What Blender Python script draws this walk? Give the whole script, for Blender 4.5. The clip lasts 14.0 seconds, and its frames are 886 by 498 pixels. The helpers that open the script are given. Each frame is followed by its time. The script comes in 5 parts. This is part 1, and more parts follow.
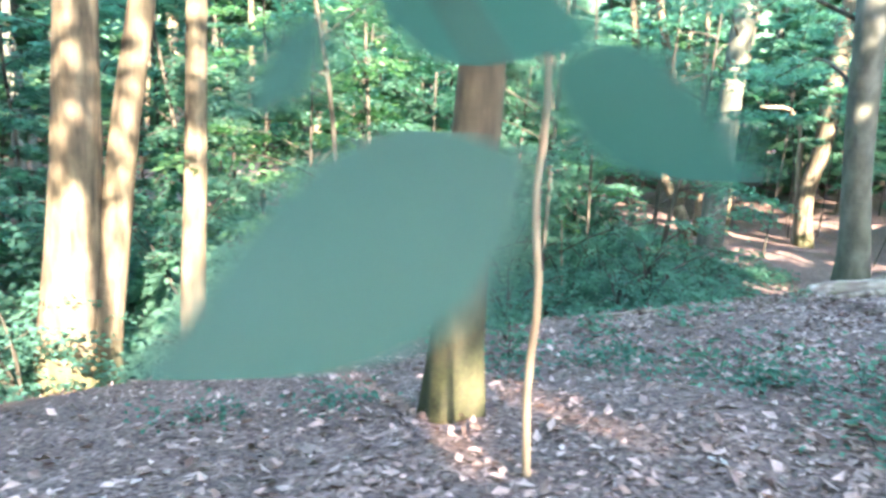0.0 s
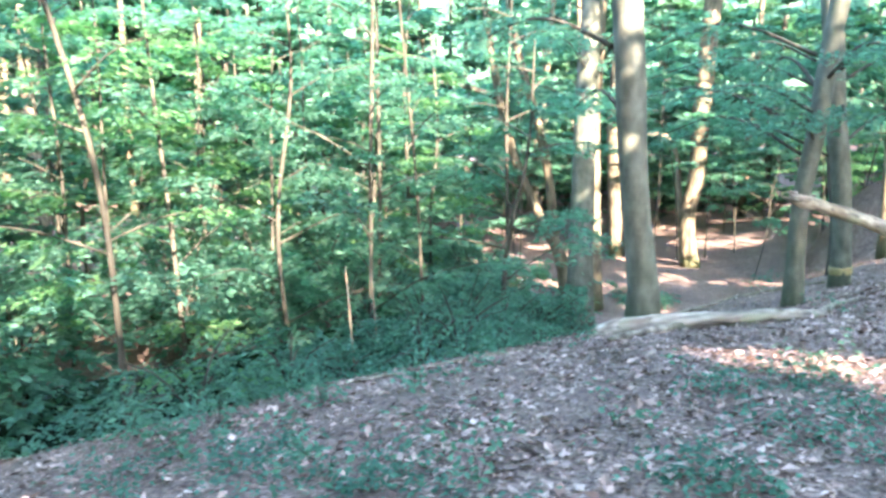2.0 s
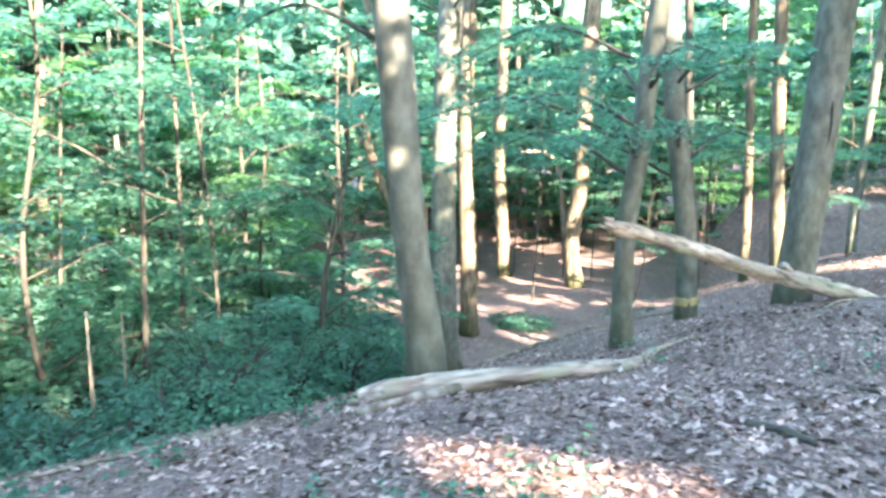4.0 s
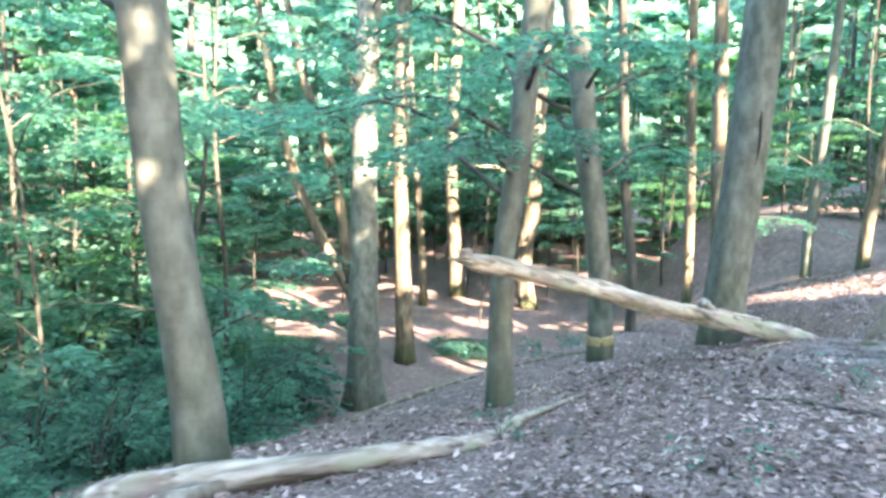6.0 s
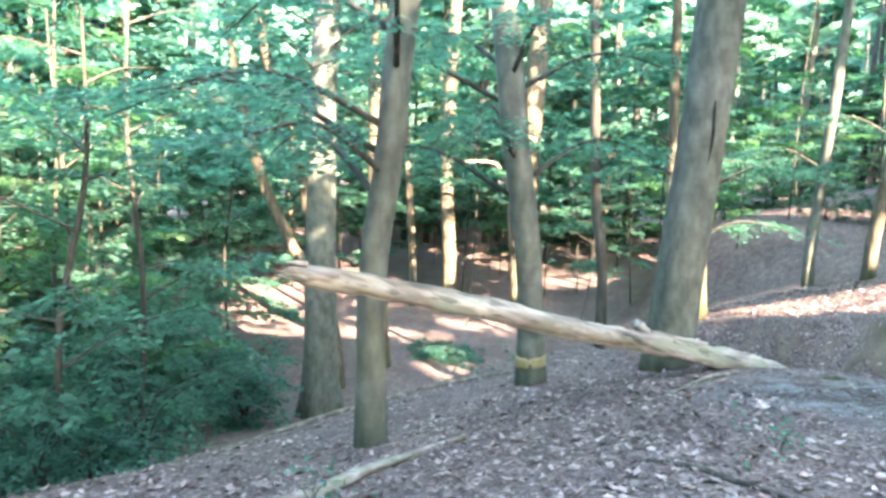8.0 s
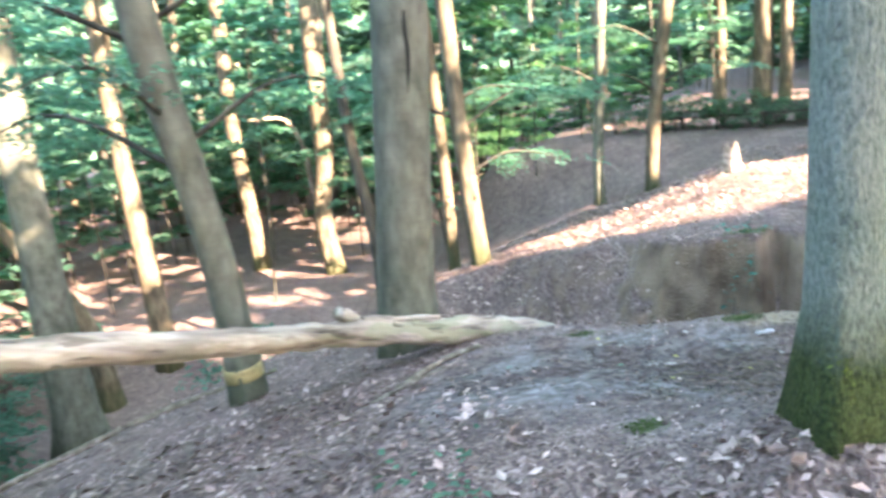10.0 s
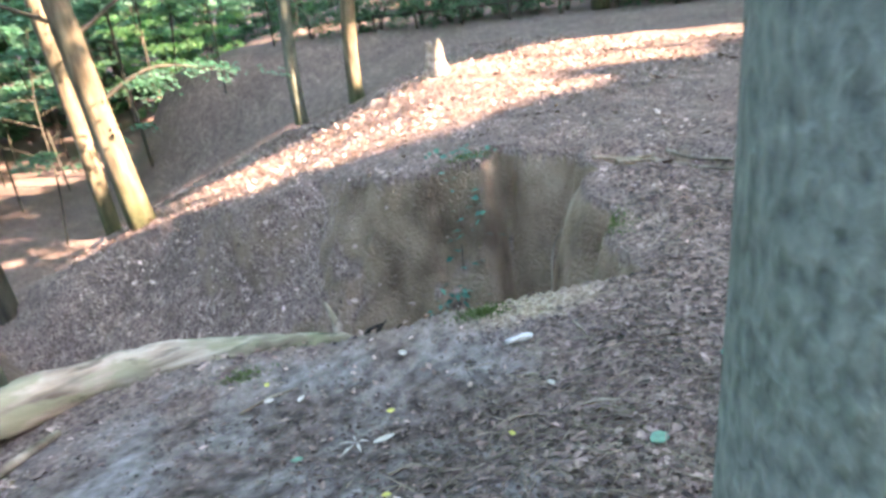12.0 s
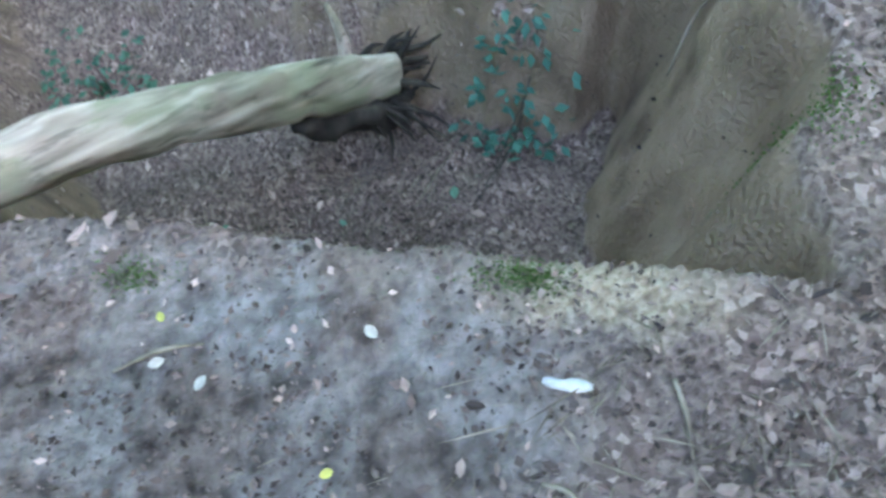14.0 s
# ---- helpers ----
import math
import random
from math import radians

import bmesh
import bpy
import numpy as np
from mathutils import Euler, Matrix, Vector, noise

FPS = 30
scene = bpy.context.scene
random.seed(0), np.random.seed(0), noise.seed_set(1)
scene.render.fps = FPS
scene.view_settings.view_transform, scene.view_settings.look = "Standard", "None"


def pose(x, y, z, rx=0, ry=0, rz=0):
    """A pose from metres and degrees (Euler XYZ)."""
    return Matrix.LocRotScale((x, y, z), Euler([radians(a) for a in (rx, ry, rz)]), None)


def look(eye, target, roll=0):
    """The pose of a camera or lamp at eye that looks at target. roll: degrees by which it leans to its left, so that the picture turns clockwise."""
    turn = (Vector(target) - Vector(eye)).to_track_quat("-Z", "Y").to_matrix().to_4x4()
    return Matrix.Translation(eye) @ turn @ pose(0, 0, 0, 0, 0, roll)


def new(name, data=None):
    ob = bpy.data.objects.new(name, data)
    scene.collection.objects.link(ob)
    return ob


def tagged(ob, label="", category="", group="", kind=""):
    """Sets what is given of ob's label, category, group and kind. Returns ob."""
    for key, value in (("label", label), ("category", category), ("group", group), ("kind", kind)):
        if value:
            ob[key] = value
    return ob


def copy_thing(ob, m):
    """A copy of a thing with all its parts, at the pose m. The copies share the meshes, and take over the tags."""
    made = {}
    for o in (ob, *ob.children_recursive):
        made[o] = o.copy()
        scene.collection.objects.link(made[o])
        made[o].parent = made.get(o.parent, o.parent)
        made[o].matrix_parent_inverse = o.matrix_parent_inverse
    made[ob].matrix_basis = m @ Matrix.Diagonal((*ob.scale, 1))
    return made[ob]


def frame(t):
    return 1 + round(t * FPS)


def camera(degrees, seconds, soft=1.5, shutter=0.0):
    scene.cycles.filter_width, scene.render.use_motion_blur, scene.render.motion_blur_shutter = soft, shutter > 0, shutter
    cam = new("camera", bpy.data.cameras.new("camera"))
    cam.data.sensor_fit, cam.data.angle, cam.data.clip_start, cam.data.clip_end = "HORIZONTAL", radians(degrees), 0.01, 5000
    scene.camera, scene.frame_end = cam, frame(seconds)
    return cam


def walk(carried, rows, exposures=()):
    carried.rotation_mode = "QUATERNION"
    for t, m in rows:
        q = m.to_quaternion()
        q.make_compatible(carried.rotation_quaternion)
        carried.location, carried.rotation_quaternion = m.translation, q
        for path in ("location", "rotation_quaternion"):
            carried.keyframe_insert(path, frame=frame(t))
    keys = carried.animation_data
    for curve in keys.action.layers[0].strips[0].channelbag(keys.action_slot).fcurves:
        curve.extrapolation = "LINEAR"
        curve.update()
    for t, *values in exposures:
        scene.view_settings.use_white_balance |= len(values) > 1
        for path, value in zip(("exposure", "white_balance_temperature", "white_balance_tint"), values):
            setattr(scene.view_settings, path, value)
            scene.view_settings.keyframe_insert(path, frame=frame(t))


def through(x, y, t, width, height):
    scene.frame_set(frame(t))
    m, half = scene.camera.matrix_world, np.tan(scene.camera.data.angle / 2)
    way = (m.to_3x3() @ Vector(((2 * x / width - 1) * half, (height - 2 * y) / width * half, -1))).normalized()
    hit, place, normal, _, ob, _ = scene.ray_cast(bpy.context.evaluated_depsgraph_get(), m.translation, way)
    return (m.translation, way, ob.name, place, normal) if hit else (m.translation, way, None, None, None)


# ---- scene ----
cam = camera(67.1, 14.0, 3.0, 0.3)
PATH = [
    (-0.1, (-3.337, -4.241, 1.325), (-3.943, -2.383, 0.893), 2.2),
    (0, (-3.223, -4.201, 1.329), (-3.835, -2.348, 0.887), 1.7),
    (0.5, (-2.654, -4.001, 1.348), (-3.294, -2.171, 0.858), -0.9),
    (1, (-2.15, -3.712, 1.413), (-2.557, -1.801, 0.988), 0.6),
    (1.5, (-1.811, -3.283, 1.502), (-2.117, -1.339, 1.145), 1.3),
    (2, (-1.465, -2.929, 1.409), (-1.895, -1.003, 1.079), -1.3),
    (2.5, (-0.991, -2.432, 1.413), (-1.466, -0.55, 0.933), -0.1),
    (3, (-0.702, -1.883, 1.377), (-0.977, 0.07, 1.043), 1.5),
    (5.5, (1.117, 0.334, 1.344), (0.959, 2.31, 1.083), -1.2),
    (6, (1.369, 0.79, 1.347), (1.243, 2.771, 1.101), -0.2),
    (6.5, (1.754, 1.19, 1.316), (1.502, 3.155, 1.042), -0.6),
    (7, (2.015, 1.535, 1.34), (1.837, 3.509, 1.072), 1.8),
    (9.5, (4.042, 3.242, 1.321), (3.952, 5.224, 1.067), -5.5),
    (10, (4.373, 3.898, 1.228), (4.617, 5.836, 0.8), -6.5),
    (10.5, (4.718, 4.603, 1.134), (5.176, 6.492, 0.662), -9.6),
    (11, (5.03, 5.09, 1.07), (5.581, 6.948, 0.572), -7.7),
    (11.5, (5.349, 5.589, 0.959), (6.09, 7.351, 0.369), -7.5),
    (12, (5.654, 6.044, 0.936), (6.57, 7.647, 0.167), -8.0),
    (12.5, (5.92, 6.512, 0.958), (6.749, 7.965, -0.138), -6.5),
    (13, (6.083, 7.081, 0.974), (6.643, 8.354, -0.463), -9.0),
    (13.5, (6.494, 7.523, 0.982), (6.844, 8.796, -0.519), -11.0),
    (14, (6.863, 7.843, 1.028), (7.128, 8.794, -0.712), -7.9),
    (14.1, (6.937, 7.907, 1.037), (7.185, 8.794, -0.751), -7.3),
]
walk(cam, [(t, look(eye, target, roll)) for t, eye, target, roll in PATH],
     [(0, 4.55, 5900, 11), (1.5, 4.58, 5850, 11), (2.5, 4.62, 5850, 11), (5.5, 4.65, 5950, 12), (9, 4.64, 6250, 14), (11, 4.57, 6750, 21), (12.5, 4.4, 6800, 20), (14, 4.56, 6450, 17)])

# ---- light ----
SUN = Vector((0.56, -0.68, 0.47)).normalized()
world = bpy.data.worlds.new("sky")
scene.world = world
world.use_nodes = True
sky = world.node_tree.nodes.new("ShaderNodeTexSky")
sky.sky_type, sky.sun_disc = "NISHITA", False
sky.sun_elevation = math.asin(SUN.z)
sky.sun_rotation = math.atan2(SUN.x, SUN.y)
world.node_tree.links.new(sky.outputs[0], world.node_tree.nodes["Background"].inputs[0])
world.node_tree.nodes["Background"].inputs[1].default_value = 0.15
sun = new("sun", bpy.data.lights.new("sun", "SUN"))
sun.data.energy, sun.data.angle, sun.data.color = 3.4, radians(0.5), (1.0, 0.79, 0.6)
sun.matrix_world = look(SUN * 60, (0, 0, 0))

# ---- small helpers ----
RNG = np.random.default_rng(7)


def mesh_np(name, verts, faces, material, smooth=False):
    """A mesh from arrays of places and of equal-sized faces."""
    me = bpy.data.meshes.new(name)
    verts, faces = np.asarray(verts, np.float32), np.asarray(faces, np.int32)
    n, k = faces.shape
    me.vertices.add(len(verts))
    me.vertices.foreach_set("co", verts.ravel())
    me.loops.add(n * k)
    me.loops.foreach_set("vertex_index", faces.ravel())
    me.polygons.add(n)
    me.polygons.foreach_set("loop_start", np.arange(0, n * k, k, dtype=np.int32))
    me.polygons.foreach_set("use_smooth", np.full(n, smooth))
    me.materials.append(material)
    me.update(calc_edges=True)
    me.validate()
    return me


def part(name, data, parent=None, label=""):
    ob = new(name, data)
    ob.parent = parent
    if label:
        ob["label"] = label
    return ob


def thing(name, place, label, category, group="", kind=""):
    ob = new(name)
    ob.location = place
    ob.empty_display_size = 0.2
    return tagged(ob, label, category, group, kind)


def ramp(a, b, x):
    t = np.clip((x - a) / (b - a), 0, 1)
    return t * t * (3 - 2 * t)


def soft(x, w=0.5):
    """A rounded max(0, x)."""
    return w * np.logaddexp(0, x / w)


def grain(x, y, size, seed=0):
    """Smooth value noise in -1..1."""
    x, y = np.asarray(x, float) / size + seed * 17.3, np.asarray(y, float) / size + seed * 9.1
    i, j = np.floor(x), np.floor(y)
    fx, fy = x - i, y - j
    fx, fy = fx * fx * (3 - 2 * fx), fy * fy * (3 - 2 * fy)
    rnd = lambda p, q: np.modf(np.abs(np.sin(p * 127.1 + q * 311.7 + seed * 74.7) * 43758.5453))[0] * 2 - 1
    return (rnd(i, j) * (1 - fx) + rnd(i + 1, j) * fx) * (1 - fy) + (rnd(i, j + 1) * (1 - fx) + rnd(i + 1, j + 1) * fx) * fy


# ---- the lie of the land ----
def gully(x, y):
    """Along and across the washed-out pit's lip."""
    return (x - 7.0) * 0.845 - (y - 8.83) * 0.535, (x - 7.0) * 0.535 + (y - 8.83) * 0.845


def height(x, y, fine=True):
    x, y = np.asarray(x, float), np.asarray(y, float)
    u, v = -0.72 * x + 0.69 * y, 0.69 * x + 0.72 * y
    top = -0.2 - 0.35 * ramp(0.5, 7.5, v) + 0.05 * grain(x, y, 2.5, 1)
    flat = 1 - 0.93 * ramp(23.5, 28, v) * ramp(17, 12, u)
    bank = top - flat * (0.26 * soft(u - 1.5) + 0.27 * soft(u - 6.1 - 1.1 * ramp(4, 12, v)))
    floor = -2.85 - 2.35 * ramp(2, 13, v) + 0.15 * grain(x, y, 5, 2)
    z = floor + soft(bank - floor, 0.35)
    z = z + 0.07 * soft(v - 30, 3) + 0.03 * soft(u - 27, 3) - 0.02 * soft(-u - 20, 4)
    a, b = gully(x, y)
    z = z - 0.2 * np.exp(-((a + 0.2) / 1.3) ** 2 - ((b + 0.5) / 0.9) ** 2)
    wob = 0.15 * grain(x, y, 0.9, 3)
    left = np.maximum(0, -a)
    near = (5.5 - 4.4 * ramp(1.5, 3.2, left)) * np.maximum(0, 0.38 + 1.1 * np.maximum(0, left - 1.9) - b + wob * 0.4 + 0.03 * grain(x, y, 0.25, 4))
    grooves = 0.1 * grain(x, y, 0.28, 10) + 0.05 * grain(x, y, 0.12, 11)
    notch = 0.34 * np.exp(-((a - 0.72) / 0.13) ** 2)
    far = (0.6 + 0.5 * ramp(4, 1, left) + 2.2 * ramp(1.3, -0.5, -a)) * np.maximum(0, b - 1.8 - 0.32 * left + 1.3 * wob + grooves - notch)
    rib = 0.045 * np.sin(5.5 * b + 2 * grain(x, y, 0.8, 12)) + 0.06 * grain(x, y, 0.3, 13)
    end = 3.9 * np.maximum(0, a - 0.70 + wob + rib + 0.04 * grain(x, y, 0.14, 8) - 0.22 * np.exp(-((b - 2.35) / 0.18) ** 2))
    bed = -2.42 - 0.10 * left + 0.06 * grain(x, y, 0.5, 5) + np.maximum(np.maximum(near, far), end)
    if fine:
        z = z + 0.022 * grain(x, y, 0.5, 6) + 0.012 * grain(x, y, 0.17, 7)
    z = np.minimum(z, bed)
    z = z - 0.22 * np.exp(-((x - 7.15) / 0.3) ** 2 - ((y - 10.72) / 0.2) ** 2)
    # collapsed hollows between roots beside the pit, and the hollow at the far slope's rim
    for p, q, w, d in ((9.4, 9.68, 0.13, 0.24), (9.66, 9.38, 0.13, 0.28), (9.55, 9.2, 0.1, 0.32), (9.58, 8.9, 0.1, 0.24), (9.3, 9.45, 0.09, 0.2), (9.75, 9.1, 0.08, 0.2)):
        z = z - 1.4 * d * np.exp(-((x - p) ** 2 + (y - q) ** 2) / w ** 2)
    z = z - 0.55 * np.exp(-((x - 11.75) ** 2 + (y - 20.9) ** 2) / 0.5) + 0.34 * np.exp(-((x - 10.9) ** 2 + (y - 14.9) ** 2) / 2.2)
    z = z + 0.28 * np.exp(-((x - 6.42) ** 2 + (y - 6.42) ** 2) / 0.35)
    return z


def ground_at(x, y):
    return float(height(x, y))


# ---- materials ----
def material(name, rough=0.8):
    m = bpy.data.materials.new(name)
    m.use_nodes = True
    b = m.node_tree.nodes["Principled BSDF"]
    b.inputs["Roughness"].default_value = rough
    b.inputs["Specular IOR Level"].default_value = 0.25
    return m, m.node_tree.nodes, m.node_tree.links, b


def add_noise(nodes, links, scale, detail=6, coords=None, stretch=None):
    n = nodes.new("ShaderNodeTexNoise")
    n.inputs["Scale"].default_value, n.inputs["Detail"].default_value = scale, detail
    if coords is not None:
        if stretch:
            mp = nodes.new("ShaderNodeMapping")
            mp.inputs["Scale"].default_value = stretch
            links.new(coords, mp.inputs[0])
            coords = mp.outputs[0]
        links.new(coords, n.inputs["Vector"])
    return n


def add_ramp(nodes, links, value, stops):
    r = nodes.new("ShaderNodeValToRGB")
    el = r.color_ramp.elements
    while len(el) < len(stops):
        el.new(0.5)
    for e, (p, c) in zip(el, stops):
        e.position, e.color = p, (*c, 1) if len(c) == 3 else (c[0],) * 3 + (1,)
    links.new(value, r.inputs[0])
    return r


def add_mix(nodes, links, fac, a, b, blend="MIX"):
    m = nodes.new("ShaderNodeMix")
    m.data_type, m.blend_type = "RGBA", blend
    for k, val in ((0, fac), (6, a), (7, b)):
        if hasattr(val, "links"):
            links.new(val, m.inputs[k])
        else:
            m.inputs[k].default_value = val if k == 0 else (*val, 1)
    return m.outputs[2]


def add_bump(nodes, links, b, value, strength, distance):
    n = nodes.new("ShaderNodeBump")
    n.inputs["Strength"].default_value, n.inputs["Distance"].default_value = strength, distance
    links.new(value, n.inputs["Height"])
    links.new(n.outputs[0], b.inputs["Normal"])


def leaf_material(name, dark, light, through, dry=False):
    m, nodes, links, b = material(name, 0.5)
    geo = nodes.new("ShaderNodeNewGeometry")
    mid = tuple(0.45 * c + 0.55 * d for c, d in zip(light, dark))
    stops = [(0.0, dark), (0.5, mid), (0.82, light), (1.0, tuple(min(1, 1.2 * c) for c in light))] if dry else [(0.0, dark), (0.75, light), (1.0, tuple(min(1, 1.35 * c) for c in light))]
    r = add_ramp(nodes, links, geo.outputs["Random Per Island"], stops)
    tex = nodes.new("ShaderNodeTexCoord")
    n = add_noise(nodes, links, 22 if dry else 0.35, 3, tex.outputs["Object"])
    shade = add_ramp(nodes, links, n.outputs[0], [(0.3, (0.7,)), (0.7, (1.15,))])
    col = add_mix(nodes, links, 1.0, r.outputs[0], shade.outputs[0], "MULTIPLY")
    if dry:
        wide = add_noise(nodes, links, 1.3, 5, tex.outputs["Object"])
        damp = add_ramp(nodes, links, wide.outputs[0], [(0.36, (0.66, 0.61, 0.59)), (0.6, (1.18, 1.16, 1.16))])
        col = add_mix(nodes, links, 1.0, col, damp.outputs[0], "MULTIPLY")
    links.new(col, b.inputs["Base Color"])
    if through:
        t = nodes.new("ShaderNodeBsdfTranslucent")
        bright = add_mix(nodes, links, 1.0, col, (1.55, 1.95, 1.55), "MULTIPLY")
        links.new(bright, t.inputs[0])
        mix = nodes.new("ShaderNodeMixShader")
        mix.inputs[0].default_value = through
        links.new(b.outputs[0], mix.inputs[1])
        links.new(t.outputs[0], mix.inputs[2])
        links.new(mix.outputs[0], nodes["Material Output"].inputs[0])
    return m


def bark_material(name, dark, mid, light, moss=0.0, moss_top=0.5, stretch=(1, 1, 0.25), scale=9.0, bump=0.5, flakes=False, green_end=0.0):
    m, nodes, links, b = material(name, 0.85)
    tex = nodes.new("ShaderNodeTexCoord")
    co = tex.outputs["Object"]
    n1 = add_noise(nodes, links, scale, 8, co, stretch)
    n2 = add_noise(nodes, links, 1.7, 4, co)
    n3 = add_noise(nodes, links, 5.0, 5, co, (1, 1, 4))
    base = add_ramp(nodes, links, n1.outputs[0], [(0.3, dark), (0.5, mid), (0.7, light)])
    patch = add_ramp(nodes, links, n2.outputs[0], [(0.35, (0.86, 0.89, 0.82)), (0.65, (1.1, 1.08, 1.06))])
    col = add_mix(nodes, links, 1.0, base.outputs[0], patch.outputs[0], "MULTIPLY")
    rings = add_ramp(nodes, links, n3.outputs[0], [(0.36, (0.6,)), (0.46, (1.0,))])
    col = add_mix(nodes, links, 0.22, col, rings.outputs[0], "MULTIPLY")
    if flakes:
        n6 = add_noise(nodes, links, 6.0, 7, co, (0.3, 1, 1))
        n7 = add_noise(nodes, links, 2.6, 4, co, (0.5, 1, 1))
        scab = add_ramp(nodes, links, n6.outputs[0], [(0.5, (0.0,)), (0.56, (0.75,))])
        stain = add_ramp(nodes, links, n7.outputs[0], [(0.42, (0.2, 0.14, 0.105)), (0.58, (0.23, 0.23, 0.14))])
        col = add_mix(nodes, links, scab.outputs[0], col, stain.outputs[0])
        n8 = add_noise(nodes, links, 16, 5, co, (0.12, 1, 1))
        split = add_ramp(nodes, links, n8.outputs[0], [(0.34, (0.3,)), (0.41, (1.0,))])
        col = add_mix(nodes, links, 0.8, col, split.outputs[0], "MULTIPLY")
    if green_end:
        ends = nodes.new("ShaderNodeSeparateXYZ")
        links.new(co, ends.inputs[0])
        n9 = add_noise(nodes, links, 3.0, 6, co)
        push = nodes.new("ShaderNodeMath")
        push.operation = "MULTIPLY_ADD"
        links.new(n9.outputs[0], push.inputs[0])
        push.inputs[1].default_value = 2.6
        links.new(ends.outputs[0], push.inputs[2])
        where = nodes.new("ShaderNodeMapRange")
        links.new(push.outputs[0], where.inputs[0])
        where.inputs[1].default_value, where.inputs[2].default_value = green_end + 0.8, green_end + 1.9
        where.inputs[4].default_value = 0.3
        alga = add_ramp(nodes, links, n1.outputs[0], [(0.3, (0.06, 0.075, 0.035)), (0.5, (0.2, 0.24, 0.13)), (0.7, (0.36, 0.4, 0.25))])
        col = add_mix(nodes, links, where.outputs[0], col, alga.outputs[0])
    if moss:
        sep = nodes.new("ShaderNodeSeparateXYZ")
        links.new(co, sep.inputs[0])
        n4 = add_noise(nodes, links, 3.5, 5, co)
        ma = nodes.new("ShaderNodeMath")
        ma.operation = "MULTIPLY_ADD"
        links.new(n4.outputs[0], ma.inputs[0])
        ma.inputs[1].default_value, ma.inputs[2].default_value = -1.6 * moss_top, 0.8 * moss_top - moss_top
        ad = nodes.new("ShaderNodeMath")
        ad.operation = "ADD"
        links.new(sep.outputs[2], ad.inputs[0])
        links.new(ma.outputs[0], ad.inputs[1])
        mask = add_ramp(nodes, links, ad.outputs[0], [(0.0, (1.0,)), (0.3, (0.0,))])
        n5 = add_noise(nodes, links, 40, 4, co)
        green = add_ramp(nodes, links, n5.outputs[0], [(0.3, (0.015, 0.026, 0.008)), (0.7, (0.065, 0.085, 0.025))])
        sc = nodes.new("ShaderNodeMath")
        sc.operation = "MULTIPLY"
        links.new(mask.outputs[0], sc.inputs[0])
        sc.inputs[1].default_value = moss
        col = add_mix(nodes, links, sc.outputs[0], col, green.outputs[0])
    links.new(col, b.inputs["Base Color"])
    add_bump(nodes, links, b, n1.outputs[0], bump, 0.02)
    return m


BARK_SMOOTH = bark_material("smooth_grey_beech_bark", (0.068, 0.069, 0.053), (0.12, 0.121, 0.094), (0.178, 0.176, 0.141), 0.45, 0.22, (1, 1, 0.5), 7, 0.35)
BARK_BROWN = bark_material("brown_trunk_bark", (0.05, 0.039, 0.027), (0.125, 0.099, 0.065), (0.225, 0.18, 0.12), 0.6, 0.4)
BARK_LICHEN = bark_material("pitted_green_grey_bark", (0.095, 0.112, 0.1), (0.175, 0.2, 0.172), (0.24, 0.265, 0.228), 1.0, 0.3, (1, 1, 0.5), 55, 0.9)
BARK_THIN = bark_material("dark_sapling_bark", (0.03, 0.027, 0.021), (0.06, 0.054, 0.042), (0.11, 0.1, 0.075))
BARK_PALE = bark_material("pale_sapling_bark", (0.16, 0.12, 0.085), (0.27, 0.21, 0.15), (0.4, 0.32, 0.24))
DEADWOOD = bark_material("bleached_dead_wood", (0.1, 0.075, 0.058), (0.34, 0.275, 0.222), (0.54, 0.46, 0.385), 0, 0.5, (0.12, 1, 1), 12, 0.9, True)
DEADWOOD_GREEN = bark_material("bleached_dead_wood_green_with_algae", (0.1, 0.075, 0.058), (0.34, 0.275, 0.222), (0.54, 0.46, 0.385), 0, 0.5, (0.12, 1, 1), 12, 0.9, True, 1.9)
# near-black, for the dark roots and for shade painted under the root end
ROOT_AND_SHADE = bark_material("dark_root_and_undercut_shade", (0.012, 0.01, 0.008), (0.03, 0.025, 0.02), (0.065, 0.055, 0.042))
TWIG = bark_material("dry_twig", (0.1, 0.075, 0.055), (0.2, 0.16, 0.12), (0.36, 0.3, 0.24))
LEAF = leaf_material("beech_leaf", (0.064, 0.138, 0.098), (0.12, 0.228, 0.16), 0.6)
LEAF_DARK = leaf_material("dark_shrub_leaf", (0.045, 0.112, 0.083), (0.085, 0.185, 0.135), 0.5)
LEAF_LIGHT = leaf_material("young_beech_leaf", (0.068, 0.148, 0.066), (0.132, 0.245, 0.105), 0.55)
LEAF_FAR = leaf_material("distant_leaf", (0.035, 0.08, 0.045), (0.07, 0.135, 0.075), 0.5)
HAZEL = leaf_material("hazel_leaf", (0.03, 0.085, 0.075), (0.05, 0.12, 0.1), 0.45)
LEAF_DRY = leaf_material("fallen_leaf", (0.1, 0.064, 0.05), (0.5, 0.365, 0.305), 0, True)
LEAF_OLD = leaf_material("old_fallen_leaf", (0.03, 0.02, 0.015), (0.28, 0.2, 0.165), 0, True)
SCRAP = leaf_material("leaf_scrap", (0.035, 0.023, 0.018), (0.2, 0.145, 0.12), 0, True)
IVY = leaf_material("ivy_leaf", (0.03, 0.1, 0.075), (0.075, 0.2, 0.15), 0.2)


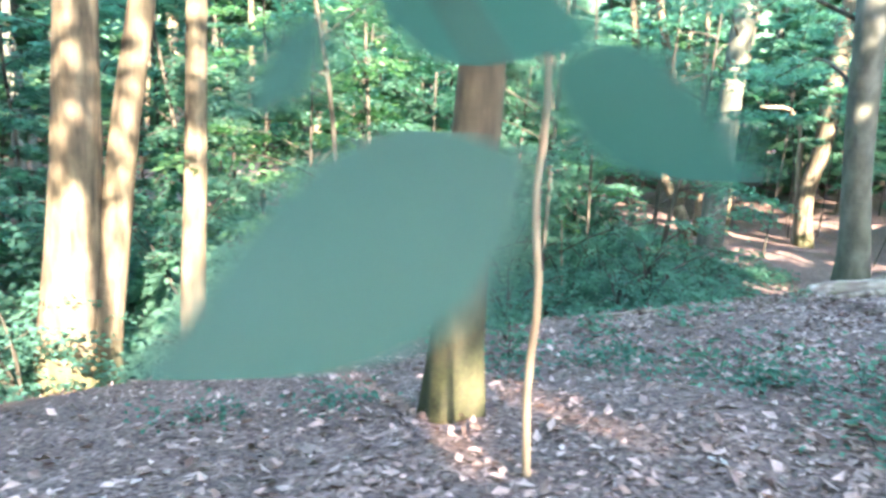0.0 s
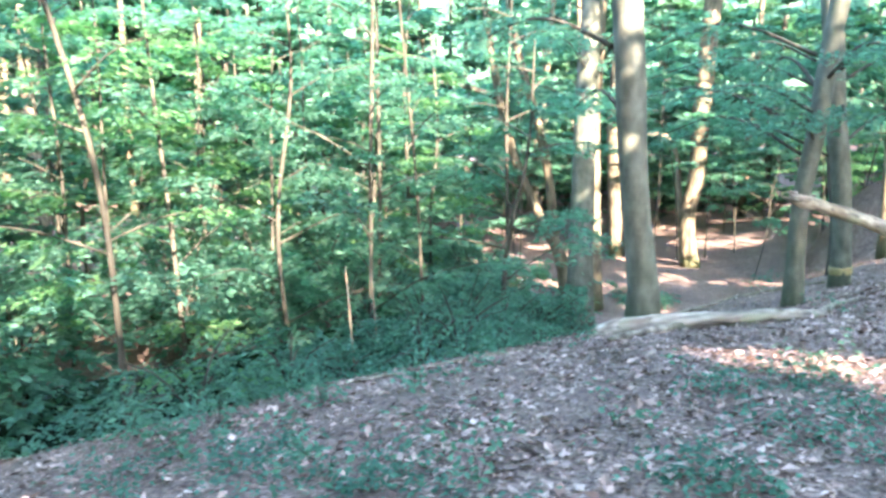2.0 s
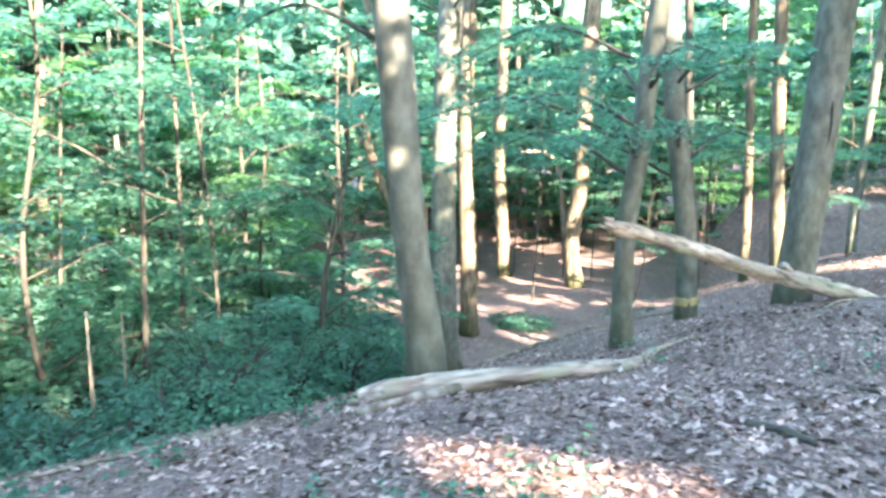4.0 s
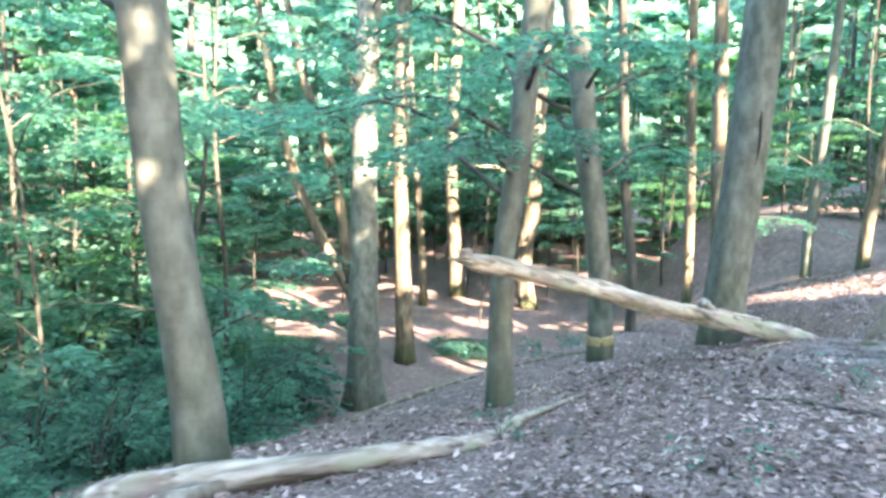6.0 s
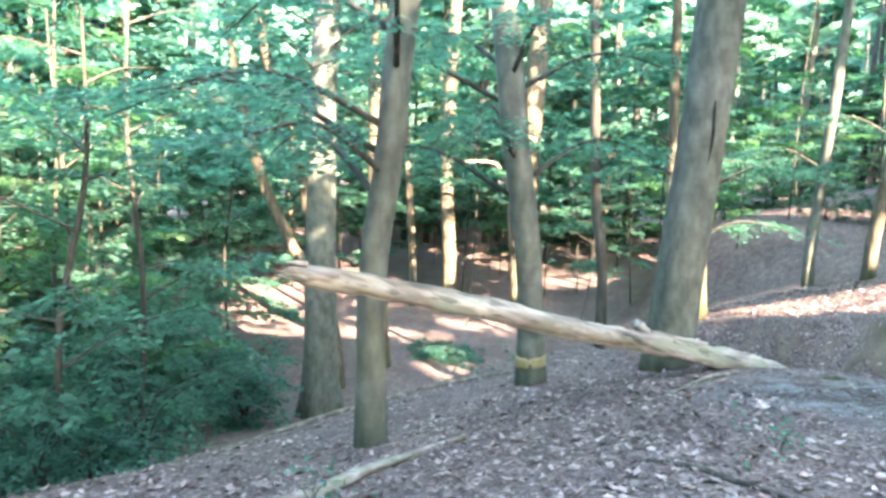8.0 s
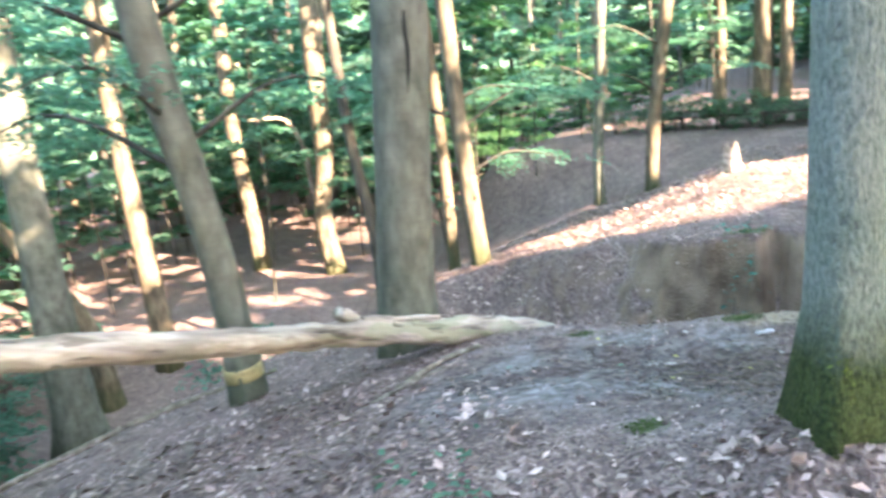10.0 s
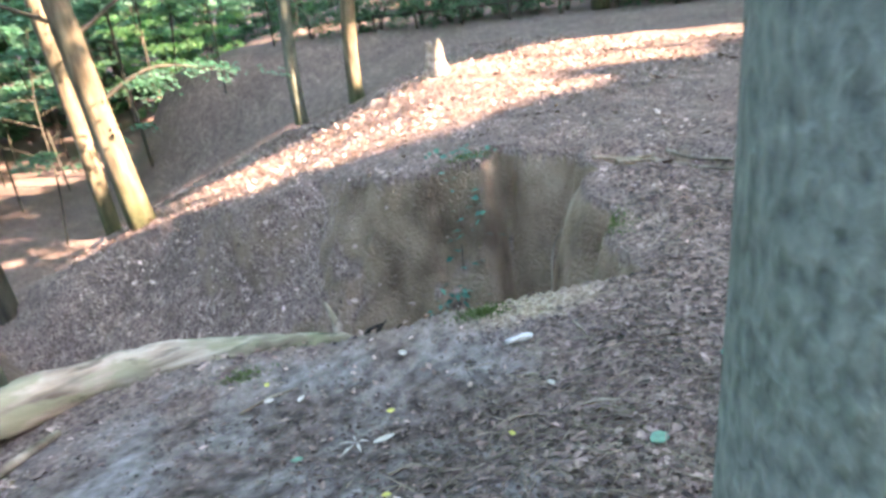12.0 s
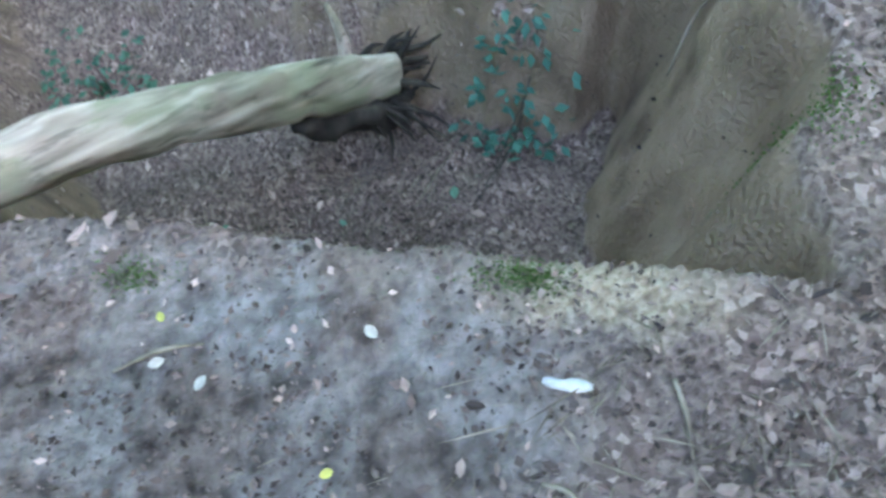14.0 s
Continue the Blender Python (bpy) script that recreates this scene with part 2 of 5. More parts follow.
def soil_material():
    m, nodes, links, b = material("leaf_litter_and_soil", 0.95)
    tex, geo = nodes.new("ShaderNodeTexCoord"), nodes.new("ShaderNodeNewGeometry")
    co = tex.outputs["Object"]
    fine, big, mid = add_noise(nodes, links, 34, 8, co), add_noise(nodes, links, 0.8, 4, co), add_noise(nodes, links, 5, 6, co)
    vor = nodes.new("ShaderNodeTexVoronoi")
    vor.inputs["Scale"].default_value = 40
    links.new(co, vor.inputs["Vector"])
    flake = add_ramp(nodes, links, vor.outputs["Color"], [(0.1, (0.065, 0.041, 0.033)), (0.5, (0.2, 0.134, 0.11)), (0.9, (0.4, 0.295, 0.25))])
    dirt = add_ramp(nodes, links, fine.outputs[0], [(0.34, (0.05, 0.033, 0.027)), (0.68, (0.28, 0.197, 0.163))])
    where = add_ramp(nodes, links, mid.outputs[0], [(0.4, (0.0,)), (0.58, (1.0,))])
    litter = add_mix(nodes, links, where.outputs[0], dirt.outputs[0], flake.outputs[0])
    # trodden bare earth near the pit's lip
    sep = nodes.new("ShaderNodeSeparateXYZ")
    links.new(co, sep.inputs[0])
    dist = nodes.new("ShaderNodeVectorMath")
    dist.operation = "DISTANCE"
    links.new(co, dist.inputs[0])
    dist.inputs[1].default_value = (6.0, 8.3, -0.7)
    jig = nodes.new("ShaderNodeMath")
    jig.operation = "MULTIPLY_ADD"
    links.new(big.outputs[0], jig.inputs[0])
    jig.inputs[1].default_value = 2.4
    links.new(dist.outputs["Value"], jig.inputs[2])
    scl = nodes.new("ShaderNodeMapRange")
    links.new(jig.outputs[0], scl.inputs[0])
    scl.inputs[1].default_value, scl.inputs[2].default_value = 2.0, 2.9
    scl.inputs[3].default_value, scl.inputs[4].default_value = 1.0, 0.0
    clot = add_noise(nodes, links, 12, 12, co)
    grey = add_ramp(nodes, links, clot.outputs[0], [(0.32, (0.13, 0.11, 0.097)), (0.5, (0.22, 0.195, 0.178)), (0.68, (0.34, 0.31, 0.29))])
    blot = add_noise(nodes, links, 2.3, 7, co)
    brown = add_ramp(nodes, links, clot.outputs[0], [(0.34, (0.05, 0.036, 0.03)), (0.66, (0.22, 0.17, 0.145))])
    spots = add_ramp(nodes, links, blot.outputs[0], [(0.42, (0.0,)), (0.6, (1.0,))])
    earth = add_mix(nodes, links, spots.outputs[0], brown.outputs[0], grey.outputs[0])
    col = add_mix(nodes, links, scl.outputs[0], litter, earth)
    # raw sandy loam wherever the ground is cut steeply
    nz = nodes.new("ShaderNodeSeparateXYZ")
    links.new(geo.outputs["Normal"], nz.inputs[0])
    nj = nodes.new("ShaderNodeMath")
    nj.operation = "MULTIPLY_ADD"
    links.new(mid.outputs[0], nj.inputs[0])
    nj.inputs[1].default_value = 0.55
    links.new(nz.outputs[2], nj.inputs[2])
    steep = nodes.new("ShaderNodeMapRange")
    links.new(nj.outputs[0], steep.inputs[0])
    steep.inputs[1].default_value, steep.inputs[2].default_value = 0.66, 0.92
    steep.inputs[3].default_value, steep.inputs[4].default_value = 1.0, 0.0
    streak = add_noise(nodes, links, 3.2, 12, co, (1, 1, 0.7))
    sand = add_ramp(nodes, links, streak.outputs[0], [(0.28, (0.11, 0.075, 0.05)), (0.46, (0.23, 0.16, 0.107)), (0.6, (0.3, 0.213, 0.145)), (0.78, (0.38, 0.285, 0.21))])
    # pale crumbled rim of the pit
    cross = nodes.new("ShaderNodeVectorMath")
    cross.operation = "DOT_PRODUCT"
    links.new(co, cross.inputs[0])
    cross.inputs[1].default_value = (0.535, 0.845, 0)
    spot = nodes.new("ShaderNodeVectorMath")
    spot.operation = "DISTANCE"
    links.new(co, spot.inputs[0])
    spot.inputs[1].default_value = (7.46, 8.45, -0.75)
    wav = add_noise(nodes, links, 7, 6, co)
    edge = nodes.new("ShaderNodeMath")
    edge.operation = "MULTIPLY_ADD"
    links.new(wav.outputs[0], edge.inputs[0])
    edge.inputs[1].default_value = 0.3
    links.new(cross.outputs["Value"], edge.inputs[2])
    rim = nodes.new("ShaderNodeMapRange")
    links.new(edge.outputs[0], rim.inputs[0])
    rim.inputs[1].default_value, rim.inputs[2].default_value = 11.16, 11.27
    near = nodes.new("ShaderNodeMapRange")
    links.new(spot.outputs["Value"], near.inputs[0])
    near.inputs[1].default_value, near.inputs[2].default_value = 0.15, 0.42
    near.inputs[3].default_value, near.inputs[4].default_value = 0.85, 0.12
    both = nodes.new("ShaderNodeMath")
    both.operation = "MULTIPLY"
    links.new(rim.outputs[0], both.inputs[0])
    links.new(near.outputs[0], both.inputs[1])
    crust = add_ramp(nodes, links, fine.outputs[0], [(0.3, (0.2, 0.14, 0.09)), (0.5, (0.36, 0.28, 0.19)), (0.7, (0.5, 0.41, 0.3))])
    keepin = nodes.new("ShaderNodeMapRange")
    links.new(spot.outputs["Value"], keepin.inputs[0])
    keepin.inputs[1].default_value, keepin.inputs[2].default_value = 0.7, 1.4
    keepin.inputs[3].default_value, keepin.inputs[4].default_value = 1.0, 0.0
    lip = nodes.new("ShaderNodeMath")
    lip.operation = "MULTIPLY"
    links.new(both.outputs[0], lip.inputs[0])
    links.new(keepin.outputs[0], lip.inputs[1])
    col = add_mix(nodes, links, steep.outputs[0], col, sand.outputs[0])
    col = add_mix(nodes, links, lip.outputs[0], col, crust.outputs[0])
    tint = add_ramp(nodes, links, big.outputs[0], [(0.3, (0.8,)), (0.7, (1.15,))])
    col = add_mix(nodes, links, 1.0, col, tint.outputs[0], "MULTIPLY")
    links.new(col, b.inputs["Base Color"])
    add_bump(nodes, links, b, fine.outputs[0], 0.9, 0.04)
    return m


SOIL = soil_material()


def water_material():
    m, nodes, links, b = material("dark_creek_water", 0.2)
    b.inputs["Base Color"].default_value = (0.012, 0.018, 0.018, 1)
    b.inputs["Specular IOR Level"].default_value = 0.3
    n = add_noise(nodes, links, 5, 3)
    add_bump(nodes, links, b, n.outputs[0], 0.15, 0.02)
    return m


WATER = water_material()

# ---- ground: one sheet, fine where the walk passes ----
def spacing(lo, hi, step, reach, grow=1.11):
    mid = list(np.arange(lo, hi, step))
    up, down, d = [hi], [lo - step], step
    while up[-1] < reach:
        d *= grow
        up.append(up[-1] + d)
        down.append(down[-1] - d)
    return np.array(down[::-1] + mid + up)


def build_ground():
    xs, ys = spacing(-6, 11, 0.08, 420), spacing(-4, 14.5, 0.08, 420)
    xs = np.unique(np.r_[xs[(xs < 5.4) | (xs > 10.0)], np.arange(5.4, 10.0, 0.035)])
    ys = np.unique(np.r_[ys[(ys < 7.6) | (ys > 11.4)], np.arange(7.6, 11.4, 0.035)])
    gx, gy = np.meshgrid(xs, ys, indexing="ij")
    verts = np.stack([gx, gy, height(gx, gy)], -1).reshape(-1, 3)
    n, k = len(xs), len(ys)
    idx = np.arange(n * k).reshape(n, k)
    faces = np.stack([idx[:-1, :-1], idx[1:, :-1], idx[1:, 1:], idx[:-1, 1:]], -1).reshape(-1, 4)
    ob = new("ground", mesh_np("ground", verts, faces, SOIL, True))
    return tagged(ob, "sloping woodland floor of brown leaf litter and bare earth", "ground", kind="structure")


build_ground()


def build_creek():
    rows, faces = [], []
    for i, v in enumerate(np.arange(-30, 5.5, 1.5)):
        for j, u in enumerate(np.linspace(8.6, 12.0, 6) + ramp(1, 11, v) * 5.6):
            x, y = -0.72 * u + 0.69 * v, 0.69 * u + 0.72 * v
            rows.append((x, y, -2.72 - 2.35 * ramp(2, 13, v)))
    n = len(rows) // 6
    for i in range(n - 1):
        for j in range(5):
            faces.append((i * 6 + j, i * 6 + j + 1, i * 6 + j + 7, i * 6 + j + 6))
    ob = new("water", mesh_np("water", rows, faces, WATER, True))
    tagged(ob, "still dark water of a woodland creek", "creek", kind="structure")


build_creek()


# ---- trunks, limbs and leaves ----
def smooth_line(points, n):
    """n places and radii along a curve through rows of x, y, z, r."""
    p = np.asarray(points, float)
    d = np.r_[0, np.cumsum(np.linalg.norm(np.diff(p[:, :3], axis=0), axis=1))]
    s = np.linspace(0, d[-1], n)
    k = np.clip(np.searchsorted(d, s, side="right") - 1, 0, len(p) - 2)
    h = np.maximum(np.diff(d), 1e-6)[:, None]
    chord = np.diff(p, axis=0) / h
    m = np.vstack([chord[:1], (chord[:-1] * h[1:] + chord[1:] * h[:-1]) / (h[1:] + h[:-1]), chord[-1:]])
    t = (s - d[k])[:, None] / h[k]
    b, c, hk = p[k], p[k + 1], h[k]
    out = b * (2 * t ** 3 - 3 * t ** 2 + 1) + m[k] * hk * (t ** 3 - 2 * t ** 2 + t) + c * (3 * t ** 2 - 2 * t ** 3) + m[k + 1] * hk * (t ** 3 - t ** 2)
    lin = b + (c - b) * t
    out[:, 3] = lin[:, 3]
    return out


def tube(points, n=14, sides=12, rough=0.05, flare=0.0, seed=0, cap=True, crust=0.0):
    """Places and faces of a round, slightly uneven limb through rows of x, y, z, r."""
    line = smooth_line(points, n)
    c, r = line[:, :3], line[:, 3]
    along = np.gradient(c, axis=0)
    along /= np.linalg.norm(along, axis=1)[:, None] + 1e-9
    ref = np.array([1.0, 0, 0]) if abs(along[0][0]) < 0.9 else np.array([0, 1.0, 0])
    side = np.cross(along, ref)
    side /= np.linalg.norm(side, axis=1)[:, None]
    over = np.cross(side, along)
    ang = np.linspace(0, 2 * np.pi, sides, endpoint=False)
    s = np.linspace(0, 1, n)[:, None] * 6 + seed * 3.7
    k = 1 + rough * (np.sin(ang * 2 + s * 1.7) * 0.6 + np.sin(ang * 3 - s * 2.3 + seed) * 0.5 + np.sin(ang * 5 + s * 5.1) * 0.25)
    if crust:
        run = np.r_[0, np.cumsum(np.linalg.norm(np.diff(c, axis=0), axis=1))][:, None]
        plate = grain(run + 0 * ang, np.abs(ang - np.pi) * 0.12 + 0 * run, 0.16, seed + 5) + 0.6 * grain(run * 0.35 + 0 * ang, ang * 0.1 + 0 * run, 0.05, seed + 6)
        k = k + crust * np.tanh(3 * plate)
    if flare:
        up = (c[:, 2] - c[0, 2])[:, None]
        lobes = 0.55 + 0.45 * np.sin(ang * 4 + seed * 1.3) + 0.25 * np.sin(ang * 7 + seed)
        k = k + flare * np.exp(-np.maximum(up - 0.25, 0) / (1.15 * r[0])) * np.maximum(lobes, 0)
    ring = c[:, None] + (np.cos(ang)[None, :, None] * side[:, None] + np.sin(ang)[None, :, None] * over[:, None]) * (r[:, None] * k)[..., None]
    verts = ring.reshape(-1, 3)
    i, j = np.meshgrid(np.arange(n - 1), np.arange(sides), indexing="ij")
    j2 = (j + 1) % sides
    faces = np.stack([i * sides + j, i * sides + j2, (i + 1) * sides + j2, (i + 1) * sides + j], -1).reshape(-1, 4)
    if cap:
        verts = np.vstack([verts, c[0], c[-1]])
        jj = np.arange(0, sides)
        lo = np.stack([np.full(sides, n * sides), (jj + 1) % sides, jj, jj], -1)
        hi = np.stack([np.full(sides, n * sides + 1), (n - 1) * sides + jj, (n - 1) * sides + (jj + 1) % sides, (n - 1) * sides + (jj + 1) % sides], -1)
        tri = np.vstack([lo, hi])
        return verts, faces, tri[:, :3]
    return verts, faces, np.zeros((0, 3), int)


def tube_mesh(name, tubes, material, origin=(0, 0, 0)):
    """One mesh from several tubes."""
    verts, quads, tris, at = [], [], [], 0
    for v, q, t in tubes:
        verts.append(v - np.asarray(origin))
        quads.append(q + at)
        tris.append(t + at)
        at += len(v)
    me = bpy.data.meshes.new(name)
    me.from_pydata(np.vstack(verts).tolist(), [], np.vstack(quads).tolist() + np.vstack(tris).tolist())
    me.polygons.foreach_set("use_smooth", np.full(len(me.polygons), True))
    me.materials.append(material)
    me.update()
    return me


def leaves(base, way, normal, length, width, fold=0.12):
    """Folded rhombic leaves: places and triangles for arrays of bases, directions and normals."""
    side = np.cross(normal, way)
    side /= np.linalg.norm(side, axis=1)[:, None] + 1e-9
    length, width = np.asarray(length)[:, None], np.asarray(width)[:, None]
    mid = base + way * length * 0.45
    lift = normal * width * fold
    verts = np.stack([base, mid + side * width * 0.5 + lift, base + way * length, mid - side * width * 0.5 + lift], 1)
    k = np.arange(len(base))[:, None] * 4
    faces = np.stack([k + [[0, 1, 2]], k + [[0, 2, 3]]], 1).reshape(-1, 3)
    return verts.reshape(-1, 3), faces


def sprays(origins, azimuth, length, count, size, droop=0.18, rng=RNG):
    """Flat leafy sprays: count leaves each, on both sides of a twig that runs out along azimuth."""
    n = len(origins)
    az, ln = np.repeat(azimuth, count), np.repeat(length, count)
    o = np.repeat(origins, count, axis=0)
    f = rng.uniform(0.05, 1, n * count)
    sgn = rng.choice([-1, 1], n * count)
    off = rng.uniform(0, 0.38, n * count) * (1.1 - f) * sgn
    c, s = np.cos(az), np.sin(az)
    base = o + np.stack([(c * f - s * off) * ln, (s * f + c * off) * ln, -droop * f ** 2 * ln + rng.normal(0, 0.03, n * count)], -1)
    ang = az + sgn * rng.uniform(0.3, 1.1, n * count)
    way = np.stack([np.cos(ang), np.sin(ang), rng.normal(-0.15, 0.22, n * count)], -1)
    way /= np.linalg.norm(way, axis=1)[:, None]
    normal = np.stack([rng.normal(0, 0.5, n * count), rng.normal(0, 0.5, n * count), np.ones(n * count)], -1)
    normal -= way * (normal * way).sum(1)[:, None]
    normal /= np.linalg.norm(normal, axis=1)[:, None]
    ll = size * rng.uniform(0.7, 1.25, n * count)
    return base, way, normal, ll


# where the sun breaks through the leaves: place and width of each beam
BEAMS = [((-9.4, 1.3, -0.95), 0.95), ((-9.2, 1.5, -0.5), 0.6), ((-9.25, 1.4, 0.62), 0.14), ((-9.2, 1.4, 1.0), 0.12), ((-8.75, 1.7, 1.75), 0.2), ((-8.9, 1.7, 1.0), 0.1), ((-8.5, 2.2, -0.55), 0.32),
         ((-4.17, -0.92, -0.1), 0.26), ((-4.17, -0.92, 0.6), 0.2), ((-4.17, -0.92, 1.1), 0.17), ((-3.7, -1.7, 0.1), 0.28), ((-3.7, -1.7, 0.75), 0.24),
         ((3.2, 30.6, -3.9), 1.0), ((-0.2, 34, -3.7), 0.7), ((-0.3, 34, 0.4), 1.0), ((-1.3, 22.2, -1.3), 0.2), ((-1.25, 22.2, 0.6), 0.14), ((-1.25, 22.2, 2.6), 0.22), ((-1.2, 22.2, 4.3), 0.2),
         ((-1.45, 17.1, 1.4), 0.1), ((-1.4, 17.1, 2.3), 0.1), ((-1.5, 17.1, 4.6), 0.15), ((6.2, 16.8, -0.6), 0.5), ((6.5, 15.3, -0.95), 0.42), ((6.42, 15.3, -0.3), 0.42), ((6.3, 16.9, -0.5), 0.3), ((12.2, 20.3, -0.6), 0.4),
         ((11.3, 12.4, -0.5), 0.3), ((12.8, 13.3, -0.5), 0.35), ((14.6, 14.6, -0.5), 0.6), ((10.9, 14.5, -0.3), 0.3),
         ((-0.05, 2.5, -0.39), 0.3), ((0.3, 2.0, -0.31), 0.28), ((0.8, 2.4, -0.3), 0.26), ((0.5, 1.5, -0.25), 0.2), ((-3.5, -0.7, -0.38), 0.24),
         ((1.85, 7.8, 3.0), 0.3), ((2.6, 10.4, 3.4), 0.3), ((-4.6, 21, 3.5), 0.35), ((-9, 13, 1), 2.4), ((-12, 9, 0), 2.4), ((-14, 14, 2), 2.8), ((-7, 20, 3), 1.5),
         ((-5, 9.5, -0.5), 1.3), ((-6.5, 11, 1.5), 1.8), ((-7.5, 8, -0.5), 1.6), ((-9, 6, 0.5), 1.6), ((-6, 15, 2.5), 1.5), ((-12, 17, 4), 2.5), ((-11, 24, 4), 2.5),
         ((13, 30, 2.5), 2.2), ((19, 27, 3), 2.5), ((23, 34, 4), 3.0), ((15, 38, 4), 3.0), ((8.5, 36, 2), 2.0), ((10.5, 22, 2.2), 1.0)]
KEY_BEAMS = [b for b in BEAMS if b[1] < 1.1]
BEAMS += [((random.uniform(-9, -4), random.uniform(5.5, 11), random.uniform(-1.0, 0.8)), random.uniform(0.15, 0.45)) for i in range(34)]
BEAMS += [((random.uniform(-13, -5), random.uniform(7, 17), random.uniform(-1.5, 4.5)), random.uniform(0.25, 0.7)) for i in range(40)]
BEAMS += [((random.uniform(-12, -8), random.uniform(2.5, 7), random.uniform(-1.2, 3)), random.uniform(0.3, 0.9)) for i in range(22)]
BEAMS += [((14.6, 14.2, -0.5), 1.0), ((13.3, 14.3, -0.5), 0.7), ((9.0, 13.0, -0.7), 0.3), ((10.6, 13.1, -0.6), 0.35)]
BEAMS += [((random.uniform(8.8, 14.8), random.uniform(12.2, 14.8), -0.5), random.uniform(0.1, 0.3)) for i in range(70)]
BEAMS += [((6.9 + 0.17 * i + random.uniform(-0.2, 0.2), 14.7 - 0.17 * i + random.uniform(-0.5, 0.4), -1.4 + 0.06 * i), random.uniform(0.07, 0.17)) for i in range(16)]


for place, wide in (((-2.4, 26.5, -5.2), 1.0), ((-0.6, 25.9, -5.2), 0.9), ((-4.3, 26.2, -5.2), 0.8), ((1.0, 33, -5), 0.9), ((4.6, 37, -4.5), 0.9), ((2.2, 28, -5.0), 0.9)):
    BEAMS += [((place[0] + random.gauss(0, 1.3 * wide), place[1] + random.gauss(0, 0.5), place[2]), random.uniform(0.12, 0.3) * wide) for i in range(9)]
# spots of sun up the valley's trunks
for x, y, z0, z1, n, r in ((-1.3, 22.2, -2.4, 6, 9, 0.15), (-0.1, 34.0, -4.6, 8, 11, 0.22), (3.5, 30.6, -1.5, 7, 8, 0.2), (-1.5, 17.1, 1.2, 5.5, 5, 0.1), (1.8, 7.65, 2.1, 3.4, 3, 0.12), (2.65, 10.25, 2.7, 4, 3, 0.14), (4.45, 15.8, -0.6, 3, 4, 0.1), (-3.6, 20, 0.5, 4, 4, 0.14)):
    BEAMS += [((x + random.uniform(-0.5, 0.9) * r, y, z0 + (z1 - z0) * (i + random.uniform(0.1, 0.9)) / n), r * random.uniform(0.6, 1.3)) for i in range(n)]


def shaded(points, grow=0.0, beams=None):
    """Which points stand in none of the sun's beams."""
    keep = np.ones(len(points), bool)
    way = np.array(SUN)
    for place, r in beams or BEAMS:
        d = points - np.array(place)
        t = d @ way
        away = np.linalg.norm(d - t[:, None] * way, axis=1)
        keep &= (t < 0.3) | (away > r + np.minimum(grow, 0.8 * r))
    return keep


TRAIL = np.array([row[1] for row in PATH])


def clear_of_trail(points, gap):
    d = np.full(len(points), 1e9)
    for a, b in zip(TRAIL[:-1], TRAIL[1:]):
        for f in (0, 0.33, 0.66):
            d = np.minimum(d, np.linalg.norm(points - (a + (b - a) * f), axis=1))
    return d > gap


def leaf_mesh(name, data, material, origin, filt=True, gap=2.0):
    base, way, normal, ll = data
    keep = clear_of_trail(base, gap)
    if filt:
        keep &= shaded(base + way * ll[:, None] * 0.5, 0.4 * ll)
    base, way, normal, ll = base[keep], way[keep], normal[keep], ll[keep]
    v, f = leaves(base, way, normal, ll, ll * 0.58)
    return mesh_np(name, v - np.asarray(origin), f, material)


def crown_leaves(center, radius, count, size, rng):
    """Coarse leaf clumps filling a broad uneven crown."""
    n = max(8, count // 14)
    d = rng.normal(0, 1, (n, 3))
    d /= np.linalg.norm(d, axis=1)[:, None]
    r = rng.uniform(0.25, 1, n) ** 0.5
    o = np.asarray(center) + d * r[:, None] * np.array(radius)
    return sprays(o, np.arctan2(d[:, 1], d[:, 0]) + rng.normal(0, 0.5, n), rng.uniform(0.8, 1.7, n), 14, size, 0.25, rng)


